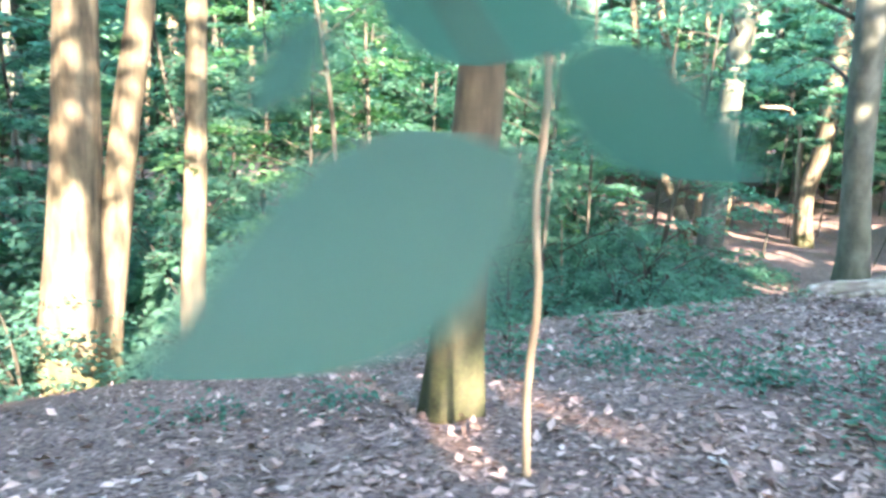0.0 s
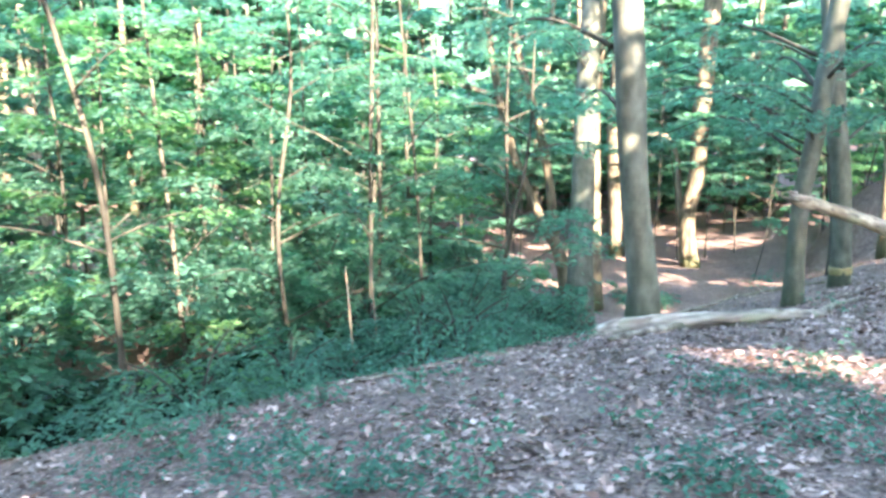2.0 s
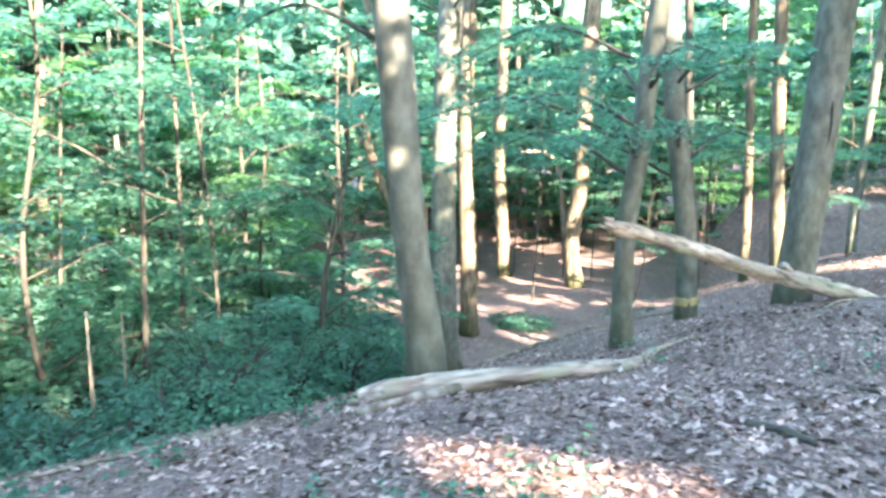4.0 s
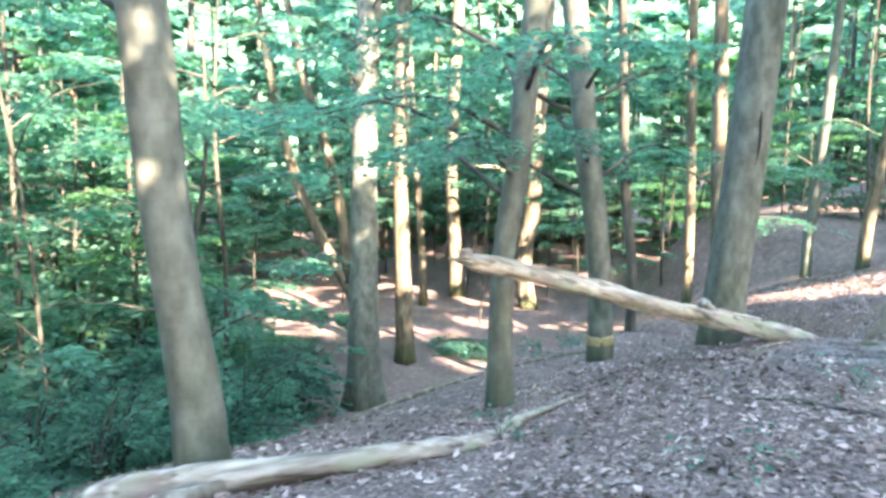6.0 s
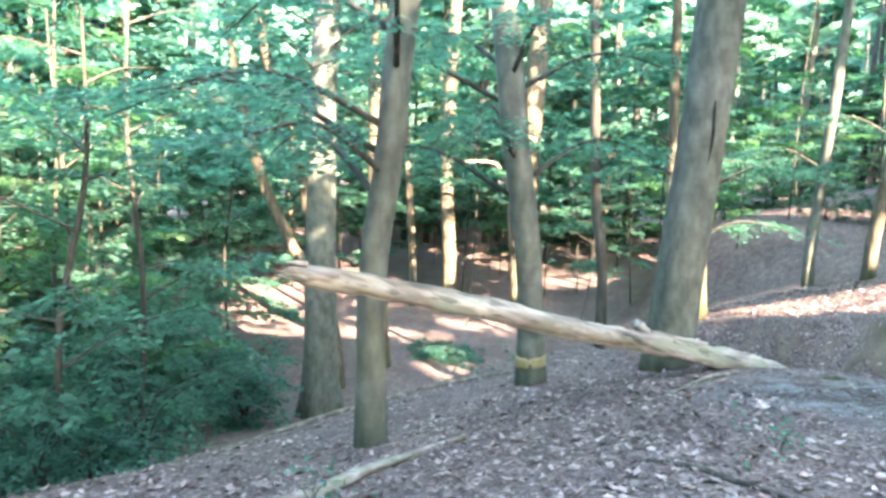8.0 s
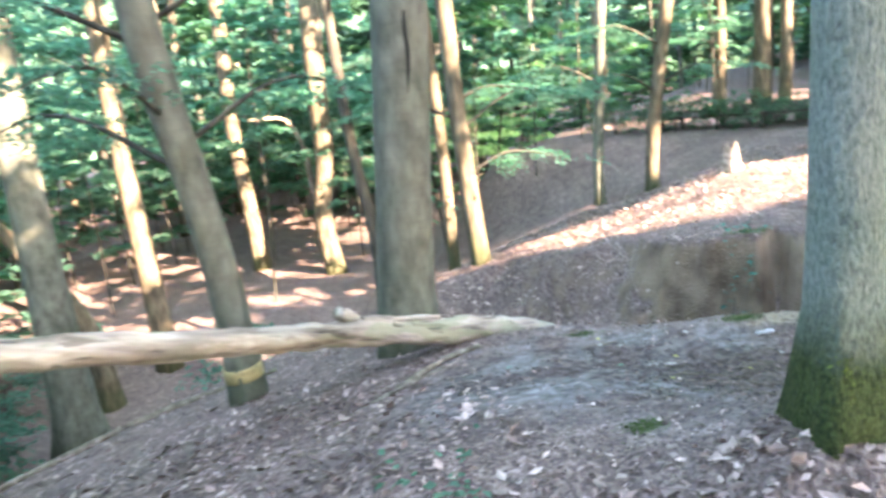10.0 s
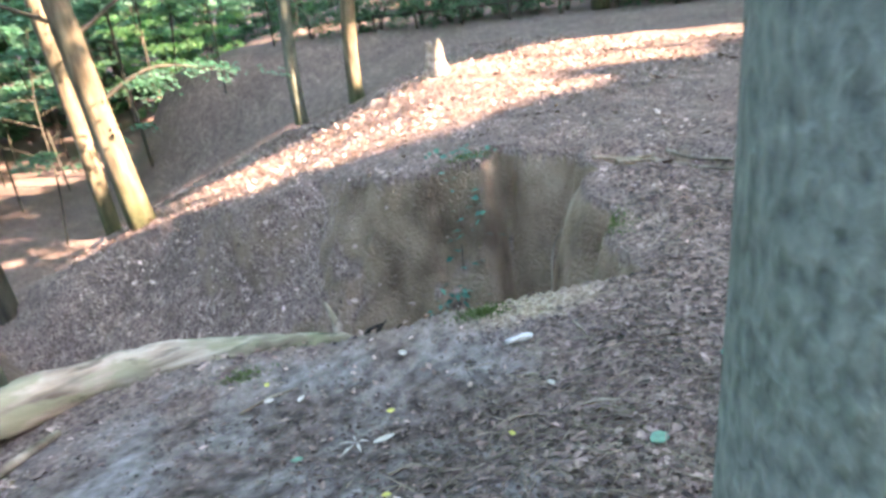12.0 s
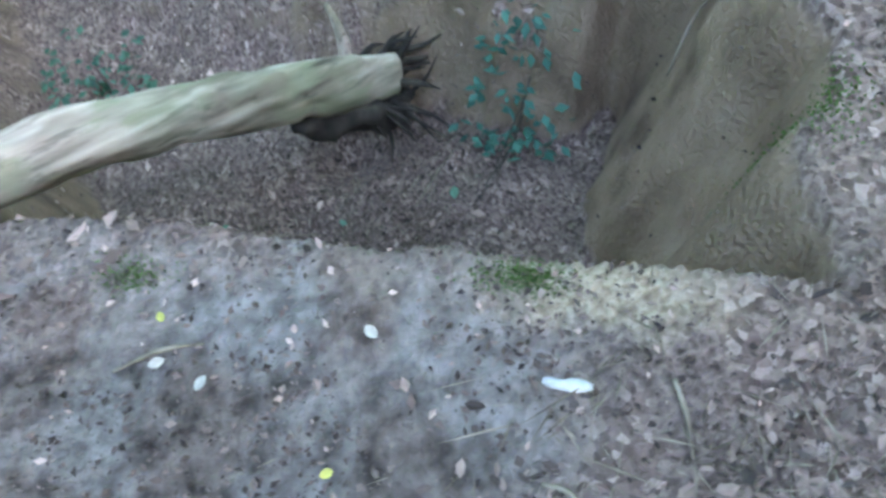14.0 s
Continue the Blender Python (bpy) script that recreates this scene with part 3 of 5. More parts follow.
def tree(name, rows, bark, label, top=15.0, crown=(3.6, 3.0), group="", seed=0, flare=0.5, limbs=5, leaves_n=2600, low=(), leaf=0.45, thin=True):
    """A tree: its trunk runs through rows of x, y, z, r and on to the crown; limbs carry the leaves. low: heights of leafy low boughs."""
    rng = np.random.default_rng(seed + 100)
    x, y, z, r = rows[0]
    z = ground_at(x, y)
    ob = thing(name, (x, y, z), label, "tree", group)
    rows = [(x, y, z - 0.3, r)] + [q for q in rows if q[2] > z + 0.2]
    end = np.array(rows[-1][:3])
    lean = np.clip((end - np.array(rows[1][:3])) / max(0.5, end[2] - rows[1][2]), -0.25, 0.25)
    k = top - end[2]
    rows += [(end[0] + lean[0] * k * 0.4, end[1] + lean[1] * k * 0.4, end[2] + k * 0.5, rows[-1][3] * 0.75),
             (end[0] + lean[0] * k * 0.6, end[1] + lean[1] * k * 0.6, top, rows[-1][3] * 0.35)]
    n, sides = (40, 18) if seed < 200 else (16, 10)
    part("trunk", tube_mesh("trunk", [tube(rows, n, sides, 0.05, flare, seed)], bark, (x, y, z)), ob)
    head = np.array(rows[-1][:3])
    for i in range(limbs):
        a = 2 * math.pi * i / limbs + rng.uniform(-0.4, 0.4)
        h = rng.uniform(0.5, 0.9)
        s = np.array(rows[-2][:3]) * (1 - h) + head * h
        s[2] = end[2] + (top - end[2]) * h
        s[:2] = np.array(rows[-2][:2]) + (head[:2] - np.array(rows[-2][:2])) * max(0, 2 * h - 1)
        e = s + np.array([math.cos(a) * crown[0] * 0.8, math.sin(a) * crown[0] * 0.8, rng.uniform(0.6, 2.2)])
        m = (s + e) / 2 + np.array([0, 0, 0.35])
        if seed >= 200 and not shaded(np.linspace(s, e, 12), 0.1, KEY_BEAMS).all():
            continue
        part("limb", tube_mesh("limb", [tube([(*s, rows[-1][3] * 1.1), (*m, rows[-1][3] * 0.7), (*e, 0.03)], 10, 7, 0.05, 0, i)], bark, (x, y, z)), ob)
    data = crown_leaves(head + np.array([0, 0, -0.5]), (crown[0], crown[0], crown[1]), leaves_n, leaf, rng)
    part("crown", leaf_mesh("crown", data, LEAF, (x, y, z), thin), ob)
    for hgt, a, ln in low:
        bough(ob, rows, hgt, a, ln, BARK_THIN, rng)
    return ob


def bough(ob, rows, hgt, a, ln, bark, rng, leaf=None, size=0.085):
    """A low leafy bough at a height, running out along the angle a (degrees)."""
    p = smooth_line(rows, 200)
    i = int(np.argmin(np.abs(p[:, 2] - hgt)))
    s, a = p[i, :3], radians(a)
    o = np.array(ob.location)
    e = s + np.array([math.cos(a) * ln, math.sin(a) * ln, 0.12 * ln])
    m = (s + e) / 2 + np.array([0, 0, 0.16 * ln])
    line = [(*s, 0.035), (*m, 0.022), (*e, 0.006)]
    br = part("branch", tube_mesh("branch", [tube(line, 10, 6, 0.08)], bark, o), ob)
    q = smooth_line(line, 40)[8:, :3]
    n = int(10 * ln)
    at = q[rng.integers(0, len(q), n)]
    az = a + rng.choice([-1, 1], n) * rng.uniform(0.2, 1.2, n)
    data = sprays(at, az, rng.uniform(0.5, 1.0, n), 26, size, 0.2, rng)
    part("foliage", leaf_mesh("foliage", data, leaf or LEAF, o, False, 1.2), br)


def young_tree(x, y, tall, rng, bark, leaf, label, lean=(0, 0), rad=0.05, boughs=12, size=0.1, spread=1.6, first=0.2, per=26, each=9, group="understorey saplings"):
    """A slender understorey tree with layered flat sprays."""
    z = ground_at(x, y)
    ob = thing("sapling", (x, y, z), label, "tree", group)
    kx, ky = rng.normal(0, 0.12, 2)
    rows = [(x, y, z - 0.2, rad), (x + kx + lean[0] * 0.3, y + ky + lean[1] * 0.3, z + tall * 0.35, rad * 0.85),
            (x - kx + lean[0] * 0.7, y - ky + lean[1] * 0.7, z + tall * 0.7, rad * 0.6), (x + lean[0], y + lean[1], z + tall, rad * 0.25)]
    p = smooth_line(rows, 60)
    part("trunk", tube_mesh("trunk", [tube(rows, 16, 8, 0.06)], bark, (x, y, z)), ob)
    o, az = [], []
    for i in range(boughs):
        k = int((first + (0.97 - first) * (i + rng.uniform(0, 1)) / boughs) * 59)
        a = i * 2.4 + rng.uniform(-0.5, 0.5)
        ln = spread * rng.uniform(0.6, 1.1) * (1.15 - k / 75)
        s = p[k, :3]
        e = s + np.array([math.cos(a) * ln, math.sin(a) * ln, ln * rng.uniform(0.0, 0.45)])
        m = (s + e) / 2 + np.array([0, 0, 0.08 * ln])
        part("branch", tube_mesh("branch", [tube([(*s, rad * 0.4), (*m, rad * 0.25), (*e, 0.004)], 6, 5, 0.05, 0, i, False)], bark, (x, y, z)), ob)
        q = smooth_line([(*s, 0), (*m, 0), (*e, 0)], 12)
        for j in range(each):
            o.append(q[rng.integers(2, 12), :3])
            az.append(a + rng.choice([-1, 1]) * rng.uniform(0.1, 1.2))
    data = sprays(np.array(o), np.array(az), rng.uniform(0.4, 1.1, len(o)), per, size, 0.2, rng)
    part("crown", leaf_mesh("crown", data, leaf, (x, y, z), x > -5, 1.6), ob)
    return ob


def shrub(x, y, wide, tall, rng, leaf, label, count=60, size=0.08, group="creek-side shrubs"):
    """A low bush of many thin stems."""
    z = ground_at(x, y)
    ob = thing("shrub", (x, y, z), label, "shrub", group)
    for i in range(7):
        a, ln = rng.uniform(0, 2 * math.pi), rng.uniform(0.3, 1.0)
        e = np.array([x + math.cos(a) * wide * ln, y + math.sin(a) * wide * ln, z + tall * rng.uniform(0.5, 1.0)])
        m = np.array([x, y, z]) * 0.6 + e * 0.4 + np.array([0, 0, 0.25 * tall])
        part("stem", tube_mesh("stem", [tube([(x, y, z - 0.1, 0.02), (*m, 0.014), (*e, 0.004)], 6, 5, 0.05, 0, i, False)], BARK_THIN, (x, y, z)), ob)
    d = rng.normal(0, 1, (count, 3))
    d /= np.linalg.norm(d, axis=1)[:, None]
    o = np.array([x, y, z + tall * 0.45]) + d * rng.uniform(0.3, 1, (count, 1)) * np.array([wide, wide, tall * 0.5])
    o[:, 2] = np.maximum(o[:, 2], height(o[:, 0], o[:, 1]) + 0.05)
    data = sprays(o, np.arctan2(d[:, 1], d[:, 0]) + rng.normal(0, 0.6, count), rng.uniform(0.25, 0.55, count), 16, size, 0.3, rng)
    part("foliage", leaf_mesh("foliage", data, leaf, (x, y, z), False, 1.5), ob)
    return ob


# ---- the trees along the walk ----
def rows_of(text):
    return [tuple(float(n) for n in row.split()) for row in text.split("/")]


tree("beech_tree", rows_of("-4.27 -.76 -.4 .16/-4.26 -.76 .05 .153/-4.22 -.75 .74 .141/-4.19 -.74 1.33 .13/-4.17 -.73 1.75 .122"), BARK_BROWN,
     "slender brown tree dappled with sun beside the path", 13, (2.8, 2.5), seed=1, flare=0.55, leaves_n=1800)
tree("beech_tree", rows_of("-9.6 1.29 -2 .31/-9.42 1.35 -.8 .3/-9.28 1.4 .47 .262/-9.18 1.43 1.65 .23/-9.14 1.45 2.2 .217"), BARK_BROWN,
     "thick tree trunk by the creek, glaring in the sun", 15, seed=2, flare=0.3)
tree("beech_tree", rows_of("-9.3 1.57 -2 .19/-9.1 1.63 -.53 .169/-8.85 1.72 1.06 .154/-8.62 1.8 2.2 .142"), BARK_BROWN,
     "sunlit leaning trunk close beside a thicker one", 13, seed=3, flare=0.3, leaves_n=1800)
tree("beech_tree", rows_of("-8.57 2.21 -2.1 .165/-8.52 2.23 -1 .145/-8.42 2.26 .39 .132/-8.35 2.29 1.66 .121/-8.32 2.3 2.25 .118"), BARK_BROWN,
     "slim pale trunk at the creek's edge, partly sunlit", 13, seed=4, flare=0.3, leaves_n=1800)
tree("beech_tree", rows_of("-.78 5.55 -.97 .2/-.8 5.55 -.56 .195/-.91 5.54 .4 .172/-.99 5.53 1.31 .18/-1.02 5.53 1.97 .185/-1.06 5.52 2.6 .18"), BARK_SMOOTH,
     "smooth grey beech leaning out above a fallen log", 15, seed=5, flare=0.45, low=[(1.5, 110, 2.2), (2.3, 150, 2.6)])
tree("beech_tree", rows_of("-1.78 17.5 -5.2 .45/-1.77 17.5 -3.94 .42/-1.71 17.51 -.3 .353/-1.62 17.51 2.6 .317/-1.46 17.53 5.4 .296"), BARK_SMOOTH,
     "tall straight beech with a flared foot beside the creek", 19, (5.2, 4.5), seed=6, flare=0.7, limbs=6, leaves_n=4200, low=[(2.2, 200, 3.0), (3.2, 250, 3.4), (4.2, 180, 3.4), (5.0, 300, 3.4), (3.8, 330, 3.0)])
tree("beech_tree", rows_of("-1.3 22.5 -5.2 .33/-1.33 22.5 -2.7 .287/-1.39 22.5 1.09 .262/-1.3 22.5 4.7 .248/-1.2 22.5 6.5 .245"), BARK_BROWN,
     "straight trunk striped with sun patches, in the valley", 21, (5.2, 4.5), seed=7, flare=0.3, leaves_n=4200, low=[(2.5, 240, 3.2), (4.0, 290, 3.6), (5.5, 200, 3.6), (6.0, 330, 3.6)])
tree("beech_tree", rows_of("-.03 34.4 -6.3 .4/-.13 34.4 -3.4 .35/-.35 34.4 .9 .315/-.12 34.4 6.5 .294/.05 34.4 9.2 .277"), BARK_BROWN,
     "distant slim trunk lit in bright patches", 21, (5.2, 5), seed=8, flare=0.3, leaves_n=4200)
tree("beech_tree", rows_of("3.35 31 -5.8 .42/3.11 31 -2.7 .382/3.5 31 -.5 .404/3.54 31 1.9 .41/3.78 31 5.7 .391/3.93 31 7.7 .387"), BARK_BROWN,
     "crooked trunk with a glaring sunlit foot, across the valley", 20, (5.2, 5), seed=9, flare=0.3, leaves_n=4200)
tree("beech_tree", rows_of("1.54 7.78 -1.28 .15/1.54 7.78 -.42 .134/1.56 7.78 .36 .126/1.7 7.79 1.36 .13/1.79 7.8 2.32 .128/1.88 7.81 3 .126"), BARK_SMOOTH,
     "slim grey beech under the end of a leaning dead log", 14, seed=10, flare=0.3, low=[(1.0, 130, 3.0), (1.4, 165, 3.2), (1.9, 95, 3.0), (2.4, 140, 3.2), (1.6, 200, 2.0), (1.2, 245, 1.8), (2.1, 280, 1.8)])
tree("beech_tree", rows_of("3.06 10.45 -1.46 .185/3.04 10.45 -.52 .171/2.95 10.44 .5 .168/2.79 10.43 1.59 .174/2.67 10.42 2.8 .171/2.58 10.41 3.6 .17"), BARK_SMOOTH,
     "slim beech with a rubbed yellow band above its mossy foot", 15, seed=11, flare=0.25, low=[(0.8, 150, 3.2), (1.5, 105, 3.0), (2.0, 165, 3.4), (2.4, 125, 3.2), (1.1, 40, 2.6), (2.2, 20, 2.4), (1.3, 255, 2.0), (2.3, 285, 2.2)])
tree("beech_tree", rows_of("4.7 10.36 -1.03 .32/4.79 10.37 -.35 .29/4.89 10.37 .73 .28/5.01 10.38 1.94 .275/5.09 10.39 2.87 .27/5.14 10.39 3.5 .265"), BARK_SMOOTH,
     "stout grey beech with a long dark crack, at the gully's edge", 17, seed=12, flare=0.14, limbs=6)
tree("beech_tree", rows_of("6.22 17 -2 .124/6.23 17 -.5 .12/6.22 17 .79 .117/6.19 17 1.9 .105/6.17 17 2.65 .103"), BARK_BROWN,
     "thin sunlit stem beside a thicker one on the slope", 12, seed=13, flare=0.25, leaves_n=1500, low=[(1.0, 330, 2.0), (1.8, 200, 1.8)])
tree("beech_tree", rows_of("6.53 15.5 -1.73 .175/6.43 15.54 -.36 .17/6.37 15.56 .79 .16/6.34 15.57 1.8 .152/6.33 15.57 2.4 .149"), BARK_BROWN,
     "glaringly sunlit trunk on the gully's far slope", 14, seed=14, flare=0.25, leaves_n=1900, low=[(-0.1, 340, 1.6), (0.7, 20, 2.6), (0.9, 180, 1.8)])
tree("beech_tree", rows_of("12.19 20.5 -1.67 .19/12.22 20.5 -.78 .17/12.41 20.43 1 .166/12.62 20.37 2.5 .162"), BARK_BROWN,
     "slim tree with a sunlit foot at the rim of a hollow", 14, seed=15, flare=0.3, leaves_n=1900, low=[(0.9, 200, 2.4), (1.0, 330, 2.0), (2.0, 190, 2.6)])
tree("beech_tree", rows_of("11.2 21.7 -1.1 .16/11.35 21.7 .75 .146/11.47 21.65 2.8 .142"), BARK_SMOOTH,
     "slim grey trunk behind a hollow in the ground", 14, seed=16, flare=0.3, leaves_n=1900, low=[(1.2, 190, 2.6)])
tree("beech_tree", rows_of("4.66 15.9 -2.5 .125/4.66 15.9 -.9 .111/4.5 15.9 .43 .103/4.4 15.9 2.3 .095/4.3 15.9 4.8 .093"), BARK_THIN,
     "thin dark stem in the gully below the slope", 12, seed=17, flare=0.25, leaves_n=1500)
for i, (x, y, r, seed) in enumerate(((18.7, 28.3, 0.26, 31), (20.0, 27.6, 0.36, 32), (20.5, 27.0, 0.22, 33), (21.5, 26.4, 0.3, 34), (22.3, 25.7, 0.26, 35), (25.5, 22.5, 0.3, 36))):
    z = ground_at(x, y)
    tree("beech_tree", [(x, y, z - 0.2, r), (x + 0.1, y, z + 2.5, r * 0.88), (x + 0.15, y + 0.1, z + 6, r * 0.8)], BARK_BROWN, "dark trunk standing beyond the low fence", 17, seed=seed, flare=0.3, leaves_n=1800)
tree("oak_tree", rows_of("6.36 6.36 -.3 .18/6.36 6.36 .08 .155/6.37 6.36 .66 .148/6.375 6.36 1.14 .146/6.38 6.36 1.5 .145"), BARK_LICHEN,
     "pitted grey-green trunk with a thick mossy foot beside the path", 15, seed=18, flare=0.75)


# unseen low-crowned trees, added to shade upper trunks by the creek and the slope
tree("beech_tree", [(-0.2, -9.5, ground_at(-0.2, -9.5), 0.16), (-0.2, -9.5, 3.5, 0.13), (-0.2, -9.4, 6.4, 0.1)], BARK_SMOOTH, "unseen low-crowned beech added to shade the trunks", 9.9, (1.5, 0.9), seed=41, limbs=3, leaves_n=1000, leaf=0.3, thin=False)
tree("beech_tree", [(7.3, -4.5, ground_at(7.3, -4.5), 0.15), (7.3, -4.5, 3.5, 0.12), (7.2, -4.4, 6.4, 0.1)], BARK_SMOOTH, "unseen low-crowned beech added to shade the trunks", 9.2, (2.5, 2.0), seed=42, limbs=4, leaves_n=2600, leaf=0.36, thin=False)


def log_part(ob, turn, rows, name="stem", n=60, sides=16, rough=0.09, seed=3, material=None, label="", crust=0.0):
    """A limb of a log, in the log's own frame, whose x runs along the grain."""
    v, q, t = tube(rows, n, sides, rough, 0, seed, True, crust)
    m = np.array((Matrix.Translation(ob.location) @ turn).inverted())
    v = v @ m[:3, :3].T + m[:3, 3]
    return part(name, tube_mesh(name, [(v, q, t)], material or DEADWOOD), ob, label)


def lengthwise(a, b):
    return (Vector(b) - Vector(a)).to_track_quat("X", "Z").to_matrix().to_4x4()


def fallen_log_over_pit():
    """The long bleached log that leans out of the pit across the spur."""
    rows = [(1.19, 6.87, 0.495, 0.06), (1.24, 6.91, 0.48, 0.085), (1.36, 7.01, 0.445, 0.095), (1.5, 7.13, 0.4, 0.085), (1.94, 7.48, 0.25, 0.088), (2.72, 8.11, -0.04, 0.098), (3.49, 8.75, -0.33, 0.108), (4.26, 9.38, -0.6, 0.122),
            (4.91, 9.70, -0.8, 0.124), (5.57, 10.0, -0.99, 0.128), (6.22, 10.28, -1.27, 0.135), (6.88, 10.57, -1.66, 0.14), (7.3, 10.77, -1.95, 0.155), (7.5, 10.86, -2.08, 0.135)]
    ob = thing("fallen_log", rows[7][:3], "long bleached dead log leaning out of the pit", "log")
    turn = lengthwise(rows[0][:3], rows[-1][:3])
    ob.matrix_world = Matrix.Translation(rows[7][:3]) @ turn
    log_part(ob, turn, rows, n=300, sides=40, rough=0.13, material=DEADWOOD_GREEN, crust=0.085)
    log_part(ob, turn, [(4.26, 9.38, -0.58, 0.095), (4.19, 9.33, -0.45, 0.075), (4.12, 9.27, -0.36, 0.06)], "knot", 8, 12, 0.15)
    log_part(ob, turn, [(4.3, 9.36, -0.5, 0.05), (4.6, 9.52, -0.59, 0.045), (5.0, 9.72, -0.69, 0.03)], "ridge", 12, 8, 0.2)
    log_part(ob, turn, [(7.25, 10.76, -1.85, 0.05), (7.28, 10.86, -1.66, 0.035), (7.25, 10.95, -1.5, 0.015)], "stub", 8, 8, 0.15)
    for i, (dx, dy, dz) in enumerate(((0, 0, 0.04), (0.03, -0.03, -0.03), (-0.03, 0.03, -0.01), (0.02, 0.01, 0.07), (0.0, -0.04, 0.03))):
        a, ln = np.array((1.22, 6.89, 0.485)) + (dx, dy, dz), 0.1 + 0.03 * (i * 7 % 4)
        log_part(ob, turn, [(*a, 0.035), (*(a + np.array((-0.5, -0.42, 0.16)) * ln), 0.025), (*(a + np.array((-1.0, -0.8, 0.3 + 0.1 * dz)) * ln), 0.004)], "splinter", 7, 6, 0.25, i)
    # dark tube filling the undercut, its shade put into the colour
    log_part(ob, turn, [(6.85, 10.5, -1.86, 0.05), (7.05, 10.6, -2.0, 0.1), (7.3, 10.7, -2.16, 0.13), (7.5, 10.78, -2.24, 0.1), (7.62, 10.82, -2.28, 0.04)], "root_mass", 24, 14, 0.5, 6, ROOT_AND_SHADE, "dark lump standing in for the shaded undercut below the root end")
    rng = np.random.default_rng(5)
    for i in range(7):
        f = rng.uniform(0, 0.75)
        a = np.array((4.25, 9.35, -0.51)) + np.array((0.9, 0.4, -0.3)) * f + rng.normal(0, 0.02, 3) + np.array((0, 0, 0.015))
        e = a + np.array((0.22, 0.1, -0.06)) * rng.uniform(0.6, 1.2) + rng.normal(0, 0.025, 3)
        log_part(ob, turn, [(*a, 0.028), (*((a + e) / 2), 0.02), (*e, 0.004)], "splinter", 7, 5, 0.2, i)
    for i in range(34):
        f = rng.uniform(0, 0.45)
        a = np.array((7.44, 10.84, -2.1)) - np.array((0.42, 0.19, -0.26)) * f + np.array((0.05, -0.1, -0.1)) + rng.normal(0, 0.03, 3)
        e = a + np.array([0.25 - 0.55 * f + rng.uniform(-0.12, 0.15), -0.08 + rng.normal(0, 0.1), -0.16 + rng.normal(0, 0.08)])
        e[2] = max(e[2], ground_at(e[0], e[1]) + 0.01)
        log_part(ob, turn, [(*a, 0.022), (*((a + e) / 2 + np.array((0.04, 0, -0.04)) + rng.normal(0, 0.02, 3)), 0.012), (*e, 0.003)], "root", 7, 5, 0.1, i, ROOT_AND_SHADE)
    for i in range(14):
        a = np.array(rows[-1][:3]) + rng.normal(0, 0.07, 3)
        e = a + np.array([0.22 + rng.uniform(-0.1, 0.2), 0.05 + rng.normal(0, 0.16), rng.normal(-0.02, 0.14)])
        log_part(ob, turn, [(*a, 0.035), (*((a + e) / 2 + rng.normal(0, 0.03, 3)), 0.018), (*e, 0.004)], "root", 7, 6, 0.1, i, ROOT_AND_SHADE)


fallen_log_over_pit()


def fallen_log_on_slope():
    """The pale log that lies on the litter below the path."""
    line = [(-1.36, 5.0, 0.085), (-1.2, 5.02, 0.11), (-0.45, 5.14, 0.12), (0.3, 5.4, 0.11), (1.0, 5.78, 0.09), (1.24, 5.93, 0.06), (1.72, 6.69, 0.045), (2.4, 7.58, 0.03)]
    rows = [(x, y, ground_at(x, y) + r * 0.65, r) for x, y, r in line]
    ob = thing("fallen_log", rows[3][:3], "pale barkless log lying on the leafy slope", "log")
    turn = lengthwise(rows[0][:3], rows[5][:3])
    ob.matrix_world = Matrix.Translation(rows[3][:3]) @ turn
    log_part(ob, turn, rows, n=180, sides=32, rough=0.14, seed=8, crust=0.07)
    for i, (dy, dz, ln) in enumerate(((0.03, 0.03, 0.2), (-0.04, 0.0, 0.26), (0.0, 0.06, 0.14), (0.05, -0.02, 0.12))):
        a = np.array(rows[0][:3]) + (0.06, dy, dz)
        log_part(ob, turn, [(*a, 0.04), (*(a + np.array((-0.5, -0.03, -0.04)) * ln), 0.028), (*(a + np.array((-1.0, -0.05, -0.1)) * ln), 0.005)], "splinter", 7, 6, 0.25, i)
    fork = [(x, y, ground_at(x, y) + h, r) for x, y, h, r in ((-0.42, 5.04, 0.05, 0.06), (-0.75, 4.74, 0.03, 0.06), (-1.0, 4.5, 0.02, 0.05), (-1.25, 4.36, 0.01, 0.035))]
    log_part(ob, turn, fork, "fork", 14, 12, 0.14, 4, TWIG, "grey-brown forked limb")


fallen_log_on_slope()


